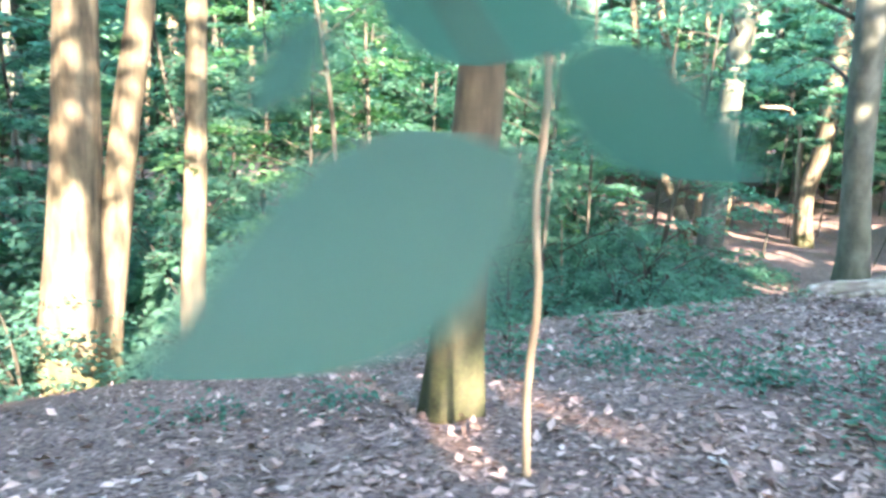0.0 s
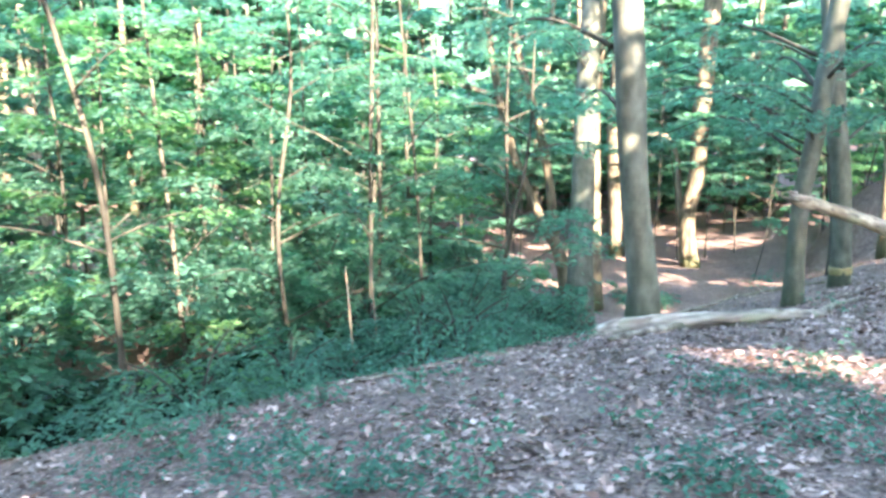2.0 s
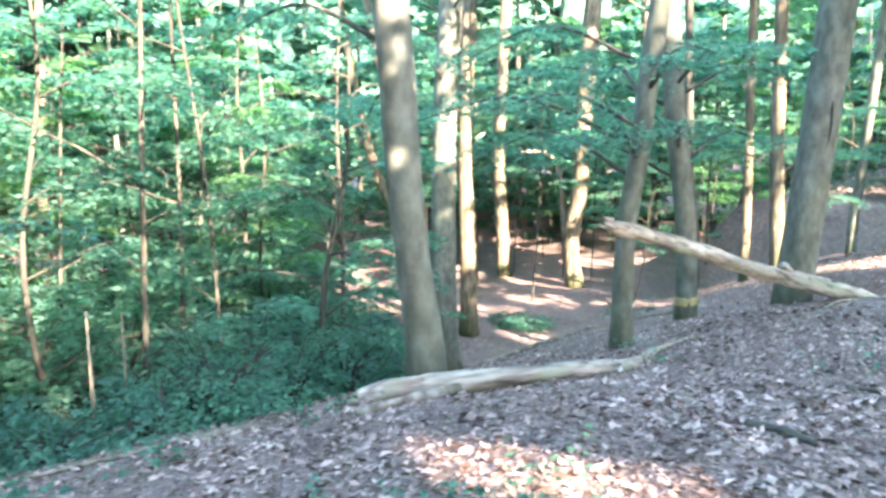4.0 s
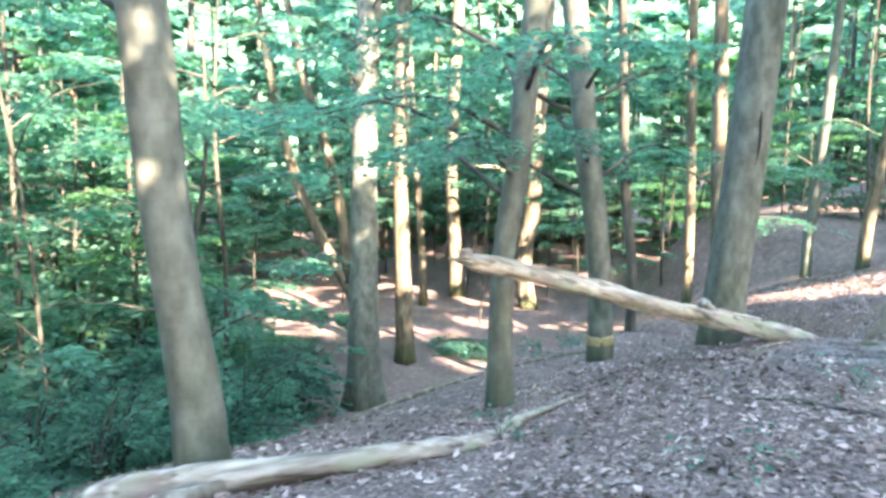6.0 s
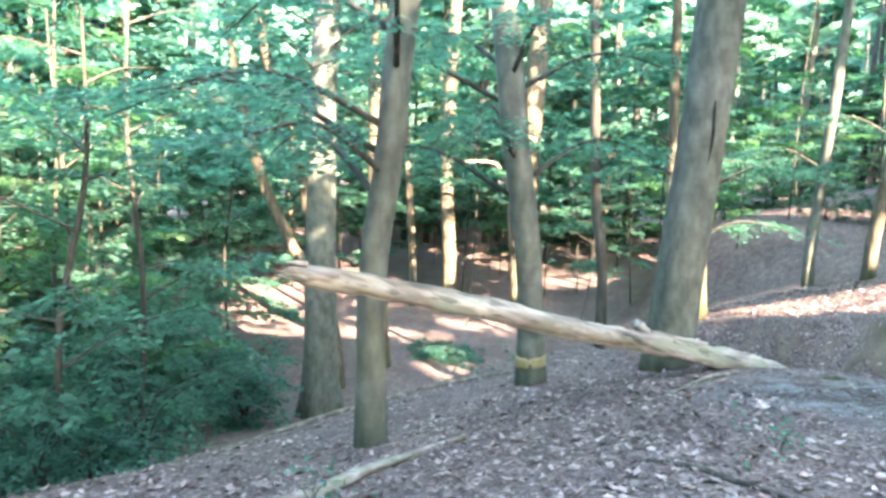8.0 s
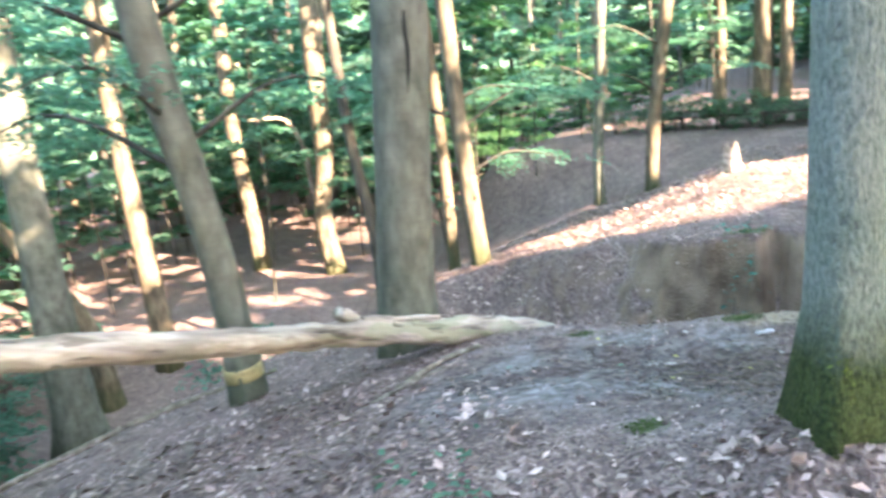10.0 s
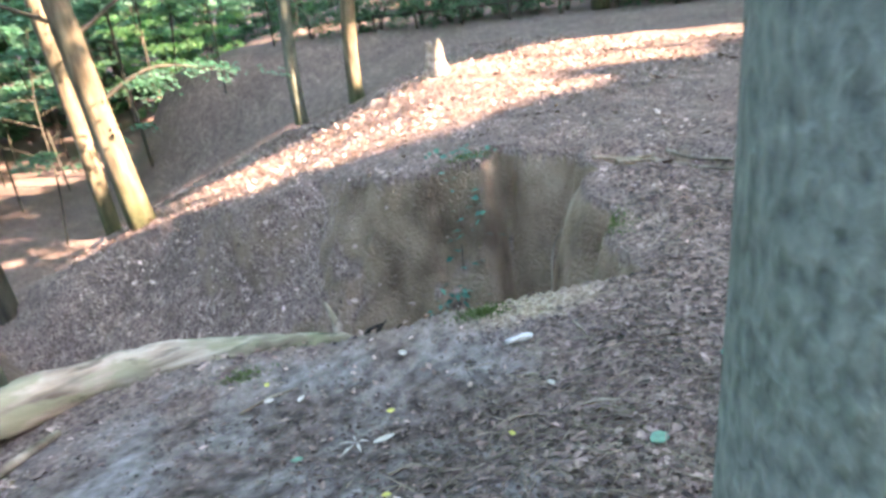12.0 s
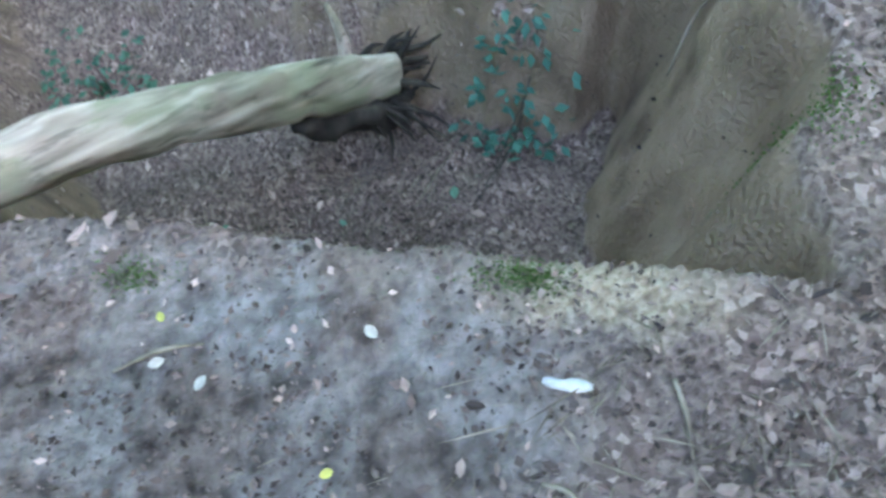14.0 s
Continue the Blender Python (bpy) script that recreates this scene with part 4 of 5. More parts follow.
# ---- understorey, shrubs and the surrounding wood ----
def scatter_wood():
    rng = np.random.default_rng(21)
    taken = []

    def free(x, y, gap):
        if any((x - p) ** 2 + (y - q) ** 2 < gap * gap for p, q in taken):
            return False
        taken.append((x, y))
        return True

    def at(u, v):
        return -0.72 * u + 0.69 * v, 0.69 * u + 0.72 * v

    # dense green growth across the creek
    n = 0
    while n < 64:
        u, v = rng.uniform(9.3, 24), rng.uniform(-17, 17)
        x, y = at(u, v)
        if (v > 8 and x > -7) or not free(x, y, 1.35):
            continue
        n += 1
        far = u > 14
        young_tree(x, y, rng.uniform(6, 11), rng, BARK_THIN, LEAF if rng.uniform() < 0.78 else LEAF_LIGHT, "slender understorey sapling with layered green leaves",
                   rng.normal(0, 0.5, 2), rng.uniform(0.03, 0.06), 13, 0.2 if far else 0.125, 2.6, 0.08, 27, 10)
    n = 0
    while n < 44:
        u, v = rng.uniform(6.6, 10.0), rng.uniform(-10, 11)
        x, y = at(u, v)
        if x > -2.3 or (-6.5 < v < 0 and u > 7.2) or not free(x, y, 0.6):
            continue
        n += 1
        shrub(x, y, rng.uniform(0.7, 1.2), rng.uniform(0.7, 1.7) * (0.7 if v < 2 else 1.0), rng, LEAF_DARK if rng.uniform() < 0.5 else LEAF, "low leafy shrub along the creek bank", 75, 0.085)
    # head-high bushes on the creek's far side
    n = 0
    while n < 46:
        u, v = rng.uniform(9.0, 16), rng.uniform(-15, 9)
        x, y = at(u, v)
        if x > -2.8 or not free(x, y, 1.0):
            continue
        n += 1
        shrub(x, y, rng.uniform(1.1, 1.7), rng.uniform(1.8, 3.6), rng, LEAF if rng.uniform() < 0.75 else LEAF_DARK, "head-high leafy bush beyond the creek", 100, 0.17, "bushes beyond the creek")
    # bushes on the valley's floor beside the creek
    for x, y, wide, tall in ((-2.9, 15.6, 0.9, 1.5), (-3.6, 16.9, 1.1, 1.8), (-4.8, 16.2, 1.2, 2.1), (-5.2, 18.3, 1.2, 2.0), (-6.6, 17.4, 1.3, 2.4), (-4.6, 20.2, 1.1, 1.6), (-7.4, 20.0, 1.3, 2.2), (0.9, 23.6, 0.8, 0.6), (0.2, 24.1, 0.7, 0.55)):
        shrub(x, y, wide, tall, rng, LEAF_DARK, "leafy bush on the valley's damp floor", 90, 0.12, "bushes in the valley")
    # leafy curtain in the valley beyond the creek
    n = 0
    while n < 16:
        x, y = rng.uniform(-15, -5), rng.uniform(21, 42)
        if not free(x, y, 1.8):
            continue
        n += 1
        young_tree(x, y, rng.uniform(7, 12), rng, BARK_THIN, LEAF, "tall thin sapling in the valley, thick with leaves", rng.normal(0, 0.5, 2), 0.045, 13, 0.34, 3.0, 0.12, 22, 9)
    # young trees on the slope beyond the gully
    n = 0
    while n < 34:
        x, y = rng.uniform(0, 27), rng.uniform(25, 48)
        u, v = -0.72 * x + 0.69 * y, 0.69 * x + 0.72 * y
        if u < 3.0 or (y < 36 and x < 4.8) or not free(x, y, 1.9):
            continue
        n += 1
        young_tree(x, y, rng.uniform(5, 10), rng, BARK_THIN, LEAF_LIGHT if rng.uniform() < 0.65 else LEAF, "young beech with bright layered leaves on the slope",
                   rng.normal(0, 0.4, 2), rng.uniform(0.02, 0.035), 12, 0.17, 2.6, 0.36, 28, 9)
    # leaves hung high between the valley's trunks
    n = 0
    while n < 22:
        x, y = rng.uniform(-7, 15), rng.uniform(21, 44)
        if (x - 3.2) ** 2 + (y - 31) ** 2 < 3 or (y < 27 and -3 < x < 9) or not free(x, y, 1.7):
            continue
        n += 1
        young_tree(x, y, rng.uniform(9, 14), rng, BARK_THIN, LEAF, "slim tree in the valley with leaves above head height", rng.normal(0, 0.5, 2), rng.uniform(0.03, 0.05), 14, 0.32, 3.0, 0.42 if y < 34 else 0.25, 22, 9)
    # tall neighbours all round
    n = 0
    while n < 72:
        x, y = rng.uniform(-30, 40), rng.uniform(-6, 56)
        near = float(np.min(np.hypot(TRAIL[:, 0] - x, TRAIL[:, 1] - y)))
        if near < 4.5 or (-13 < x < 14.5 and -2 < y < 27) or (near < 9 and y > 6) or not free(x, y, 3.2):
            continue
        n += 1
        tall_tree(x, y, rng, n, 1300, None, rng.uniform(9, 15) + 0.12 * max(y, 0), 0.75)
    # rows of unseen trees behind, added to block the low sun from the path
    for j in range(5):
        for i in range(12):
            x, y = -20 + i * 7.2 + rng.uniform(-1.5, 1.5) + 3.6 * (j % 2), -9 - 7.5 * j + rng.uniform(-1.5, 1.5)
            tall_tree(x, y, rng, 100 + j * 20 + i, 2000, (5.4, 6.2), 11.0 + 5.3 * j, 1.25)
    # three more unseen crowns, added to close a sunny gap near the path
    for x, y, top in ((0.4, -24.0, 14.5), (0.0, -21.0, 13.0), (2.2, -25.5, 14.5)):
        tall_tree(x, y, rng, 300 + int(top), 1300, (3.2, 3.6), top, 1.0)


def tall_tree(x, y, rng, n, count, crown=None, top=0.0, leaf=0.45):
    for shift in range(8):
        up = np.linspace(0, 26, 60)
        if y > 18 or shaded(np.c_[np.full(60, x), np.full(60, y), up], 0.3, KEY_BEAMS).all():
            break
        x += 0.8
    r, z = rng.uniform(0.14, 0.34), ground_at(x, y)
    lx, ly = rng.normal(0, 0.35, 2)
    tree("beech_tree", [(x, y, z, r), (x + lx * 0.3, y + ly * 0.3, z + 2.5, r * 0.85), (x + lx, y + ly, z + 6, r * 0.75)], BARK_SMOOTH if rng.uniform() < 0.5 else BARK_BROWN,
         "tall woodland tree with a high leafy crown, in view or added unseen for shade", top or z + rng.uniform(13, 18), crown or (rng.uniform(3.8, 5.0), 3.6), "surrounding trees", 200 + n, 0.3, 4, count, leaf=leaf)


scatter_wood()


def far_woods():
    """The wood beyond, as copies of three trees."""
    rng = np.random.default_rng(33)
    kinds = []
    for k in range(3):
        ob = thing("distant_tree", (0, 0, 0), "distant woodland tree lost in green foliage", "tree", "distant wood")
        r = 0.2 + 0.08 * k
        part("trunk", tube_mesh("trunk", [tube([(0, 0, -0.4, r), (0.3 * k - 0.3, 0.2, 8, r * 0.8), (0.4, 0.5 * k, 17, r * 0.3)], 7, 7, 0.03, 0, k, False)], BARK_THIN), ob)
        data = [crown_leaves((0, 0, 11), (6, 6, 6), 430, 1.25, rng), crown_leaves((0, 0, 3.2), (6, 6, 3.8), 620, 0.85, rng)]
        part("crown", leaf_mesh("crown", [np.concatenate([d[m] for d in data]) for m in range(4)], LEAF_FAR, (0, 0, 0), False, 0.0), ob)
        kinds.append(ob)
    for i in range(190):
        a, d = rng.uniform(0, 2 * math.pi), 41 + 50 * rng.uniform() ** 1.5
        if math.cos(a + 0.88) > 0.8:
            d += 38
        x, y = 4 + math.cos(a) * d, 8 + math.sin(a) * d
        m = pose(x, y, ground_at(x, y), 0, 0, rng.uniform(0, 360)) @ Matrix.Scale(rng.uniform(0.85, 1.2), 4)
        if i < 3:
            kinds[i].matrix_basis = m
        else:
            copy_thing(kinds[i % 3], m)


far_woods()


def backdrop():
    """The hazy wall of woods that closes the view."""
    m, nodes, links, b = material("hazy_far_foliage", 0.9)
    tex = nodes.new("ShaderNodeTexCoord")
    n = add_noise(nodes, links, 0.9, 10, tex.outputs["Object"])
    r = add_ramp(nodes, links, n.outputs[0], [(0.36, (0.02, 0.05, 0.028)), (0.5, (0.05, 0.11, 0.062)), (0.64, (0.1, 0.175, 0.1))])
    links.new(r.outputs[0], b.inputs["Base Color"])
    cols, rows = 260, 40
    a = np.linspace(radians(-20), radians(200), cols)[:, None]
    k = np.linspace(0, 1, rows)[None]
    d = 96 + 7 * grain(a * 90, k * 34, 6, 71) + 3 * grain(a * 90, k * 34, 2.2, 72) + 14 * k ** 2
    top = 33 + 4 * grain(a * 90, a * 0, 7, 73)
    x, y = 4 + np.cos(a) * d, 8 + np.sin(a) * d
    z = -14 + k * (14 + top) + 0 * d
    idx = np.arange(cols * rows).reshape(cols, rows)
    f = np.stack([idx[:-1, :-1], idx[1:, :-1], idx[1:, 1:], idx[:-1, 1:]], -1).reshape(-1, 4)
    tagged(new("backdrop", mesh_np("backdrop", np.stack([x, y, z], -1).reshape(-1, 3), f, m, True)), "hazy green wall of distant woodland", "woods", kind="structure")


backdrop()


# ---- litter on the ground ----
def curled_litter(p, rng):
    """Crisp curled beech leaves: a pointed oval outline round a sunken middle."""
    steep = np.hypot(height(p[:, 0] + 0.06, p[:, 1]) - height(p[:, 0] - 0.06, p[:, 1]), height(p[:, 0], p[:, 1] + 0.06) - height(p[:, 0], p[:, 1] - 0.06)) / 0.12
    p = p[(steep < 1.0) & (np.hypot(p[:, 0] - 7.45, p[:, 1] - 8.4) > 0.42)]
    n = len(p)
    ang, ln = rng.uniform(0, 2 * np.pi, n), 0.011 + 0.05 * rng.uniform(0, 1, n) ** 3.0
    wid = ln * rng.uniform(0.35, 0.6, n)
    shape = np.array([(0, 0), (0.28, 0.42), (0.28, -0.42), (0.68, 0.36), (0.68, -0.36), (1, 0), (0.5, 0)])
    lift = np.array([0.0, 1, 1, 1, 1, 0.6, 0.1]) * 1.0
    l = (shape[None, :, 0] - 0.5) * ln[:, None] + rng.normal(0, 0.002, (n, 7))
    w = shape[None, :, 1] * 1.1 * wid[:, None] + rng.normal(0, 0.002, (n, 7))
    x, y = p[:, :1] + np.cos(ang)[:, None] * l - np.sin(ang)[:, None] * w, p[:, 1:] + np.sin(ang)[:, None] * l + np.cos(ang)[:, None] * w
    z = height(x, y) + 0.006 + lift * rng.uniform(-0.15, 0.35, (n, 1)) * wid[:, None] + rng.normal(0, 0.12, (n, 1)) * l + rng.normal(0, 0.12, (n, 1)) * w + rng.uniform(0, 0.012, (n, 1))
    k = np.arange(n)[:, None, None] * 7
    f = (k + np.array([(0, 2, 6), (0, 6, 1), (2, 4, 6), (1, 6, 3), (4, 5, 6), (6, 5, 3)])[None]).reshape(-1, 3)
    tagged(new("curled_leaves", mesh_np("curled_leaves", np.stack([x, y, z], -1).reshape(-1, 3), f, LEAF_OLD)), "curled brown beech leaves heaped round the pit", "leaves", kind="stuff")


def litter():
    rng = np.random.default_rng(9)
    pts = []
    for i in range(len(TRAIL) - 1):
        a, b = TRAIL[i], TRAIL[i + 1]
        n = int(1 + 6 * np.linalg.norm(b - a)) * 900
        c = a + (b - a) * rng.uniform(0, 1, (n, 1))
        q = c[:, :2] + np.stack([rng.normal(0, 3.6, n), 2.2 + rng.normal(0, 3.2, n)], -1)
        pts.append(q)
    pts = np.vstack(pts)
    a, b = gully(pts[:, 0], pts[:, 1])
    bare = np.exp(-((pts[:, 0] - 6.0) / 1.25) ** 2 - ((pts[:, 1] - 8.3) / 0.9) ** 2)
    keep = rng.uniform(0, 1, len(pts)) > 0.93 * bare
    wall = ((a > 0.55) & (a < 1.3) & (b > 0) & (b < 2.6))
    u = -0.72 * pts[:, 0] + 0.69 * pts[:, 1]
    keep &= ~wall & (u < 8.5) & (grain(pts[:, 0], pts[:, 1], 0.7, 61) + rng.normal(0, 0.6, len(pts)) > -0.45)
    far = np.c_[rng.uniform(5.5, 15, 24000), rng.uniform(11.2, 20, 24000)]
    side = np.c_[7.4 + 2.2 * rng.uniform(0, 1, 8000) ** 0.8, rng.uniform(6.4, 9.3, 8000)]
    a, b = gully(side[:, 0], side[:, 1])
    side = side[(b < 0.2) | (a > 1.35)]
    pit = np.c_[rng.normal(6.9, 0.7, 3500), rng.normal(10.3, 0.45, 3500)]
    pts = np.vstack([pts[keep][:62000], far])
    a, b = gully(pts[:, 0], pts[:, 1])
    pts = pts[~((a > -4) & (a < 1.2) & (b > 0.9) & (b < 4.2)) | (rng.uniform(0, 1, len(pts)) < 0.3)]
    patch = np.c_[rng.normal(7.05, 0.5, 4200), rng.normal(7.45, 0.32, 4200)]
    curled_litter(np.vstack([side, pit, patch]), rng)
    n = len(pts)
    e = 0.05
    z = height(pts[:, 0], pts[:, 1])
    gx = (height(pts[:, 0] + e, pts[:, 1]) - z) / e
    gy = (height(pts[:, 0], pts[:, 1] + e) - z) / e
    nor = np.stack([-gx + rng.normal(0, 0.35, n), -gy + rng.normal(0, 0.35, n), np.ones(n)], -1)
    nor /= np.linalg.norm(nor, axis=1)[:, None]
    ang = rng.uniform(0, 2 * np.pi, n)
    way = np.stack([np.cos(ang), np.sin(ang), np.zeros(n)], -1)
    way -= nor * (way * nor).sum(1)[:, None]
    way /= np.linalg.norm(way, axis=1)[:, None]
    ll = (0.026 + 0.064 * rng.uniform(0, 1, n) ** 1.6) * 1.15 * np.where((pts[:, 0] > 5.2) & (pts[:, 0] < 8.5) & (pts[:, 1] > 6.6) & (pts[:, 1] < 9.3), 0.5, 1.0)
    base = np.stack([pts[:, 0], pts[:, 1], z + 0.012], -1)
    v, f = leaves(base, way, nor, ll, ll * rng.uniform(0.45, 0.7, n), rng.uniform(-0.35, 0.35, n)[:, None])
    tagged(new("leaf_litter", mesh_np("leaf_litter", v, f, LEAF_DRY)), "dry brown and pale fallen beech leaves strewn over the slope", "leaves", kind="stuff")


litter()


# ---- smaller things ----
def limb_part(ob, rows, bark, name="limb", sides=8, n=14, seed=0):
    return part(name, tube_mesh(name, [tube(rows, n, sides, 0.06, 0, seed)], bark, tuple(ob.location)), ob)


def forked_tree():
    x, y = -2.2, 20.45
    z = ground_at(x, y)
    ob = thing("forked_tree", (x, y, z), "dark forked tree leaning over the creek with a long bare arm", "tree")
    limb_part(ob, [(x, y, z - 0.3, 0.34), (-2.3, 20.42, -3.6, 0.26), (-2.5, 20.38, -2.7, 0.24), (-2.75, 20.3, -2.1, 0.2)], BARK_BROWN, "trunk", 12)
    limb_part(ob, [(-2.45, 20.39, -2.75, 0.19), (-3.25, 20.19, -1.2, 0.17), (-4.13, 19.96, 1.02, 0.15), (-4.49, 19.87, 2.62, 0.14), (-4.75, 19.8, 4.2, 0.12), (-5.3, 19.6, 9, 0.06)], BARK_BROWN)
    limb_part(ob, [(-2.7, 20.31, -2.2, 0.18), (-2.89, 20.28, 0.11, 0.16), (-3.37, 20.16, 2.27, 0.14), (-3.86, 20.03, 4, 0.13), (-4.6, 19.8, 10, 0.06)], BARK_BROWN, seed=2)
    limb_part(ob, [(-4.49, 19.87, 2.65, 0.1), (-5.32, 19.66, 2.97, 0.08), (-6.56, 19.35, 3.23, 0.065), (-7.97, 19, 2.62, 0.045), (-9.04, 18.73, 2.27, 0.02)], BARK_THIN, "arm", 6, seed=3)
    rng = np.random.default_rng(71)
    o = np.array([[-4.5, 19.9, 3.4], [-3.6, 20, 4.2], [-6, 19.5, 3.2], [-7.5, 19.1, 2.8], [-5, 19.6, 5.5], [-3, 20.1, 1.5], [-8.5, 18.9, 2.4]])
    o = o[rng.integers(0, 7, 120)] + rng.normal(0, 0.8, (120, 3)) * [1.3, 1, 0.7]
    data = sprays(o, rng.uniform(0, 6.28, 120), rng.uniform(0.6, 1.2, 120), 22, 0.15, 0.25, rng)
    part("crown", leaf_mesh("crown", data, LEAF, (x, y, z), False), ob)


forked_tree()


def bent_snag():
    x, y = 3.1, 32.05
    z = ground_at(x, y)
    ob = thing("dead_snag", (x, y, z), "pale dead stem bent over like a hook", "dead tree")
    limb_part(ob, [(x, y, z - 0.2, 0.16), (2.95, 32.02, -3, 0.14), (2.79, 32, -1.15, 0.13), (2.65, 31.98, 0.24, 0.12), (2.09, 31.9, 1.21, 0.1), (0.72, 31.71, 1.34, 0.05)], BARK_PALE, "stem", 8, 24)


bent_snag()


def pale_sapling():
    rows = [(-3.66, -1.6, -0.4, 0.021), (-3.69, -1.6, 0.2, 0.019), (-3.665, -1.62, 0.55, 0.017), (-3.7, -1.6, 0.95, 0.016), (-3.68, -1.61, 1.24, 0.015), (-3.7, -1.62, 1.7, 0.013), (-3.75, -1.7, 3.6, 0.008)]
    ob = thing("sapling", (-3.66, -1.6, ground_at(-3.66, -1.6)), "thin pale sapling stem in a shaft of sun", "tree")
    limb_part(ob, rows, BARK_PALE, "trunk", 8, 24)
    rng = np.random.default_rng(3)
    for i in range(5):
        s = np.array(smooth_line(rows, 50)[34 + 3 * i, :3])
        a = i * 2.4
        e = s + np.array([math.cos(a) * 0.7, math.sin(a) * 0.7, 0.15])
        br = limb_part(ob, [(*s, 0.007), (*((s + e) / 2), 0.005), (*e, 0.002)], BARK_PALE, "branch", 5, 6)
        data = sprays(np.repeat([s + (e - s) * 0.4, s + (e - s) * 0.8], 2, axis=0), a + rng.uniform(-0.9, 0.9, 4), np.full(4, 0.45), 14, 0.075, 0.2, rng)
        part("foliage", leaf_mesh("foliage", data, LEAF, tuple(ob.location), False, 0.6), br)


pale_sapling()


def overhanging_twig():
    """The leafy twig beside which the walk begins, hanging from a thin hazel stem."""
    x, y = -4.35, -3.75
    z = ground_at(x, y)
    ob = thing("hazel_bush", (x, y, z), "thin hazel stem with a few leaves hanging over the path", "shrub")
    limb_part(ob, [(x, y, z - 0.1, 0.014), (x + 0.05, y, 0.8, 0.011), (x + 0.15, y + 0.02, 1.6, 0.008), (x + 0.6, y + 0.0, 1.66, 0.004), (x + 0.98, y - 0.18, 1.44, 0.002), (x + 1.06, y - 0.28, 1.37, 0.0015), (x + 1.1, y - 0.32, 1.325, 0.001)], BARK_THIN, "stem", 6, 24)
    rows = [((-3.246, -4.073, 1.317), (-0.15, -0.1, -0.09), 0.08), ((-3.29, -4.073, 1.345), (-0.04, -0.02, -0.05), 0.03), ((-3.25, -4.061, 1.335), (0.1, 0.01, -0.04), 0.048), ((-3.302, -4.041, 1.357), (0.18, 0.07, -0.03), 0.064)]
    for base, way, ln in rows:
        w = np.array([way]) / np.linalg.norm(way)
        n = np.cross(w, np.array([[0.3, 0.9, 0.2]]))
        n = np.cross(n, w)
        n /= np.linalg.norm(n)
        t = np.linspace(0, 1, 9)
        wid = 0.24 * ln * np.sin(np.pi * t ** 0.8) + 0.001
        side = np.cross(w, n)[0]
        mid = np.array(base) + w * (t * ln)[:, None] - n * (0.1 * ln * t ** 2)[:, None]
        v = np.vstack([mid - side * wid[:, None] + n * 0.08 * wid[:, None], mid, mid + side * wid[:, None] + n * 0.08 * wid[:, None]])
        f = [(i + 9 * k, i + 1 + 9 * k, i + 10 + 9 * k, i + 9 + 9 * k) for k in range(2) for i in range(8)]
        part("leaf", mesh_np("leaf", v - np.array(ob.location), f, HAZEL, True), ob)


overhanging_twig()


def stake(rows, label):
    ob = thing("stake", (rows[0][0], rows[0][1], rows[0][2]), label, "stick")
    limb_part(ob, rows, BARK_PALE, "rod", 7, 8)


stake([(-4.93, 6.31, ground_at(-4.93, 6.31) - 0.2, 0.024), (-5.06, 6.52, -1.5, 0.022), (-5.19, 6.73, -0.55, 0.018)], "pale bare stick standing upright among the shrubs")
stake([(-4.6, 6.5, ground_at(-4.6, 6.5) - 0.2, 0.016), (-4.72, 6.7, -1.5, 0.014), (-4.8, 6.85, -0.6, 0.011)], "thin bare stick standing upright among the shrubs")


def jagged_stump():
    x, y = 10.87, 14.6
    z = ground_at(x, y)
    rng = np.random.default_rng(4)
    ob = thing("stump", (x, y, z), "small splintered stump bleached by the sun", "stump")
    n = 18
    ang = np.linspace(0, 2 * np.pi, n, endpoint=False)
    rings = []
    for h, r in ((-0.15, 0.26), (0.05, 0.2), (0.18, 0.15), (0.3, 0.13)):
        rings.append(np.stack([np.cos(ang) * r * (1 + 0.15 * np.sin(3 * ang)), np.sin(ang) * r, np.full(n, h)], -1))
    top = rings[-1].copy()
    top[:, 2] += rng.uniform(0.0, 0.22, n)
    top[:, :2] *= 0.9
    inner = top.copy()
    inner[:, :2] *= 0.55
    inner[:, 2] = 0.26
    v = np.vstack(rings + [top, inner])
    f = [(i * n + j, i * n + (j + 1) % n, (i + 1) * n + (j + 1) % n, (i + 1) * n + j) for i in range(5) for j in range(n)]
    part("wood", mesh_np("wood", v, f, DEADWOOD), ob)


jagged_stump()


def low_fence():
    ob = thing("fence", (18.7, 18.6, ground_at(18.7, 18.6)), "low dark wooden fence at the edge of the clearing", "fence")
    pts = [(15.0 + 0.74 * i, 24.6 - 1.2 * i) for i in range(11)]
    loc = np.array(ob.location)
    for i, (x, y) in enumerate(pts):
        z = ground_at(x, y)
        part("post", tube_mesh("post", [tube([(x, y, z - 0.2, 0.045), (x, y, z + 0.3, 0.045), (x, y, z + 0.52, 0.04)], 4, 8, 0.04, 0, i)], BARK_THIN, loc), ob)
        if i:
            p, q = pts[i - 1]
            zp = ground_at(p, q)
            for h in (0.44,):
                part("rail", tube_mesh("rail", [tube([(p, q, zp + h, 0.03), ((p + x) / 2, (q + y) / 2, (zp + z) / 2 + h - 0.03, 0.03), (x, y, z + h, 0.03)], 5, 6, 0.05, 0, i)], BARK_THIN, loc), ob)


low_fence()


def fence_growth():
    rng = np.random.default_rng(88)
    for i in range(17):
        x, y = 14.2 + 0.6 * i + rng.uniform(-0.3, 0.3), 27.0 - 0.95 * i + rng.uniform(-0.4, 0.4)
        shrub(x, y, rng.uniform(0.8, 1.2), rng.uniform(0.8, 1.5), rng, LEAF_FAR, "low dark bush behind the fence", 70, 0.13, "bushes behind the fence")


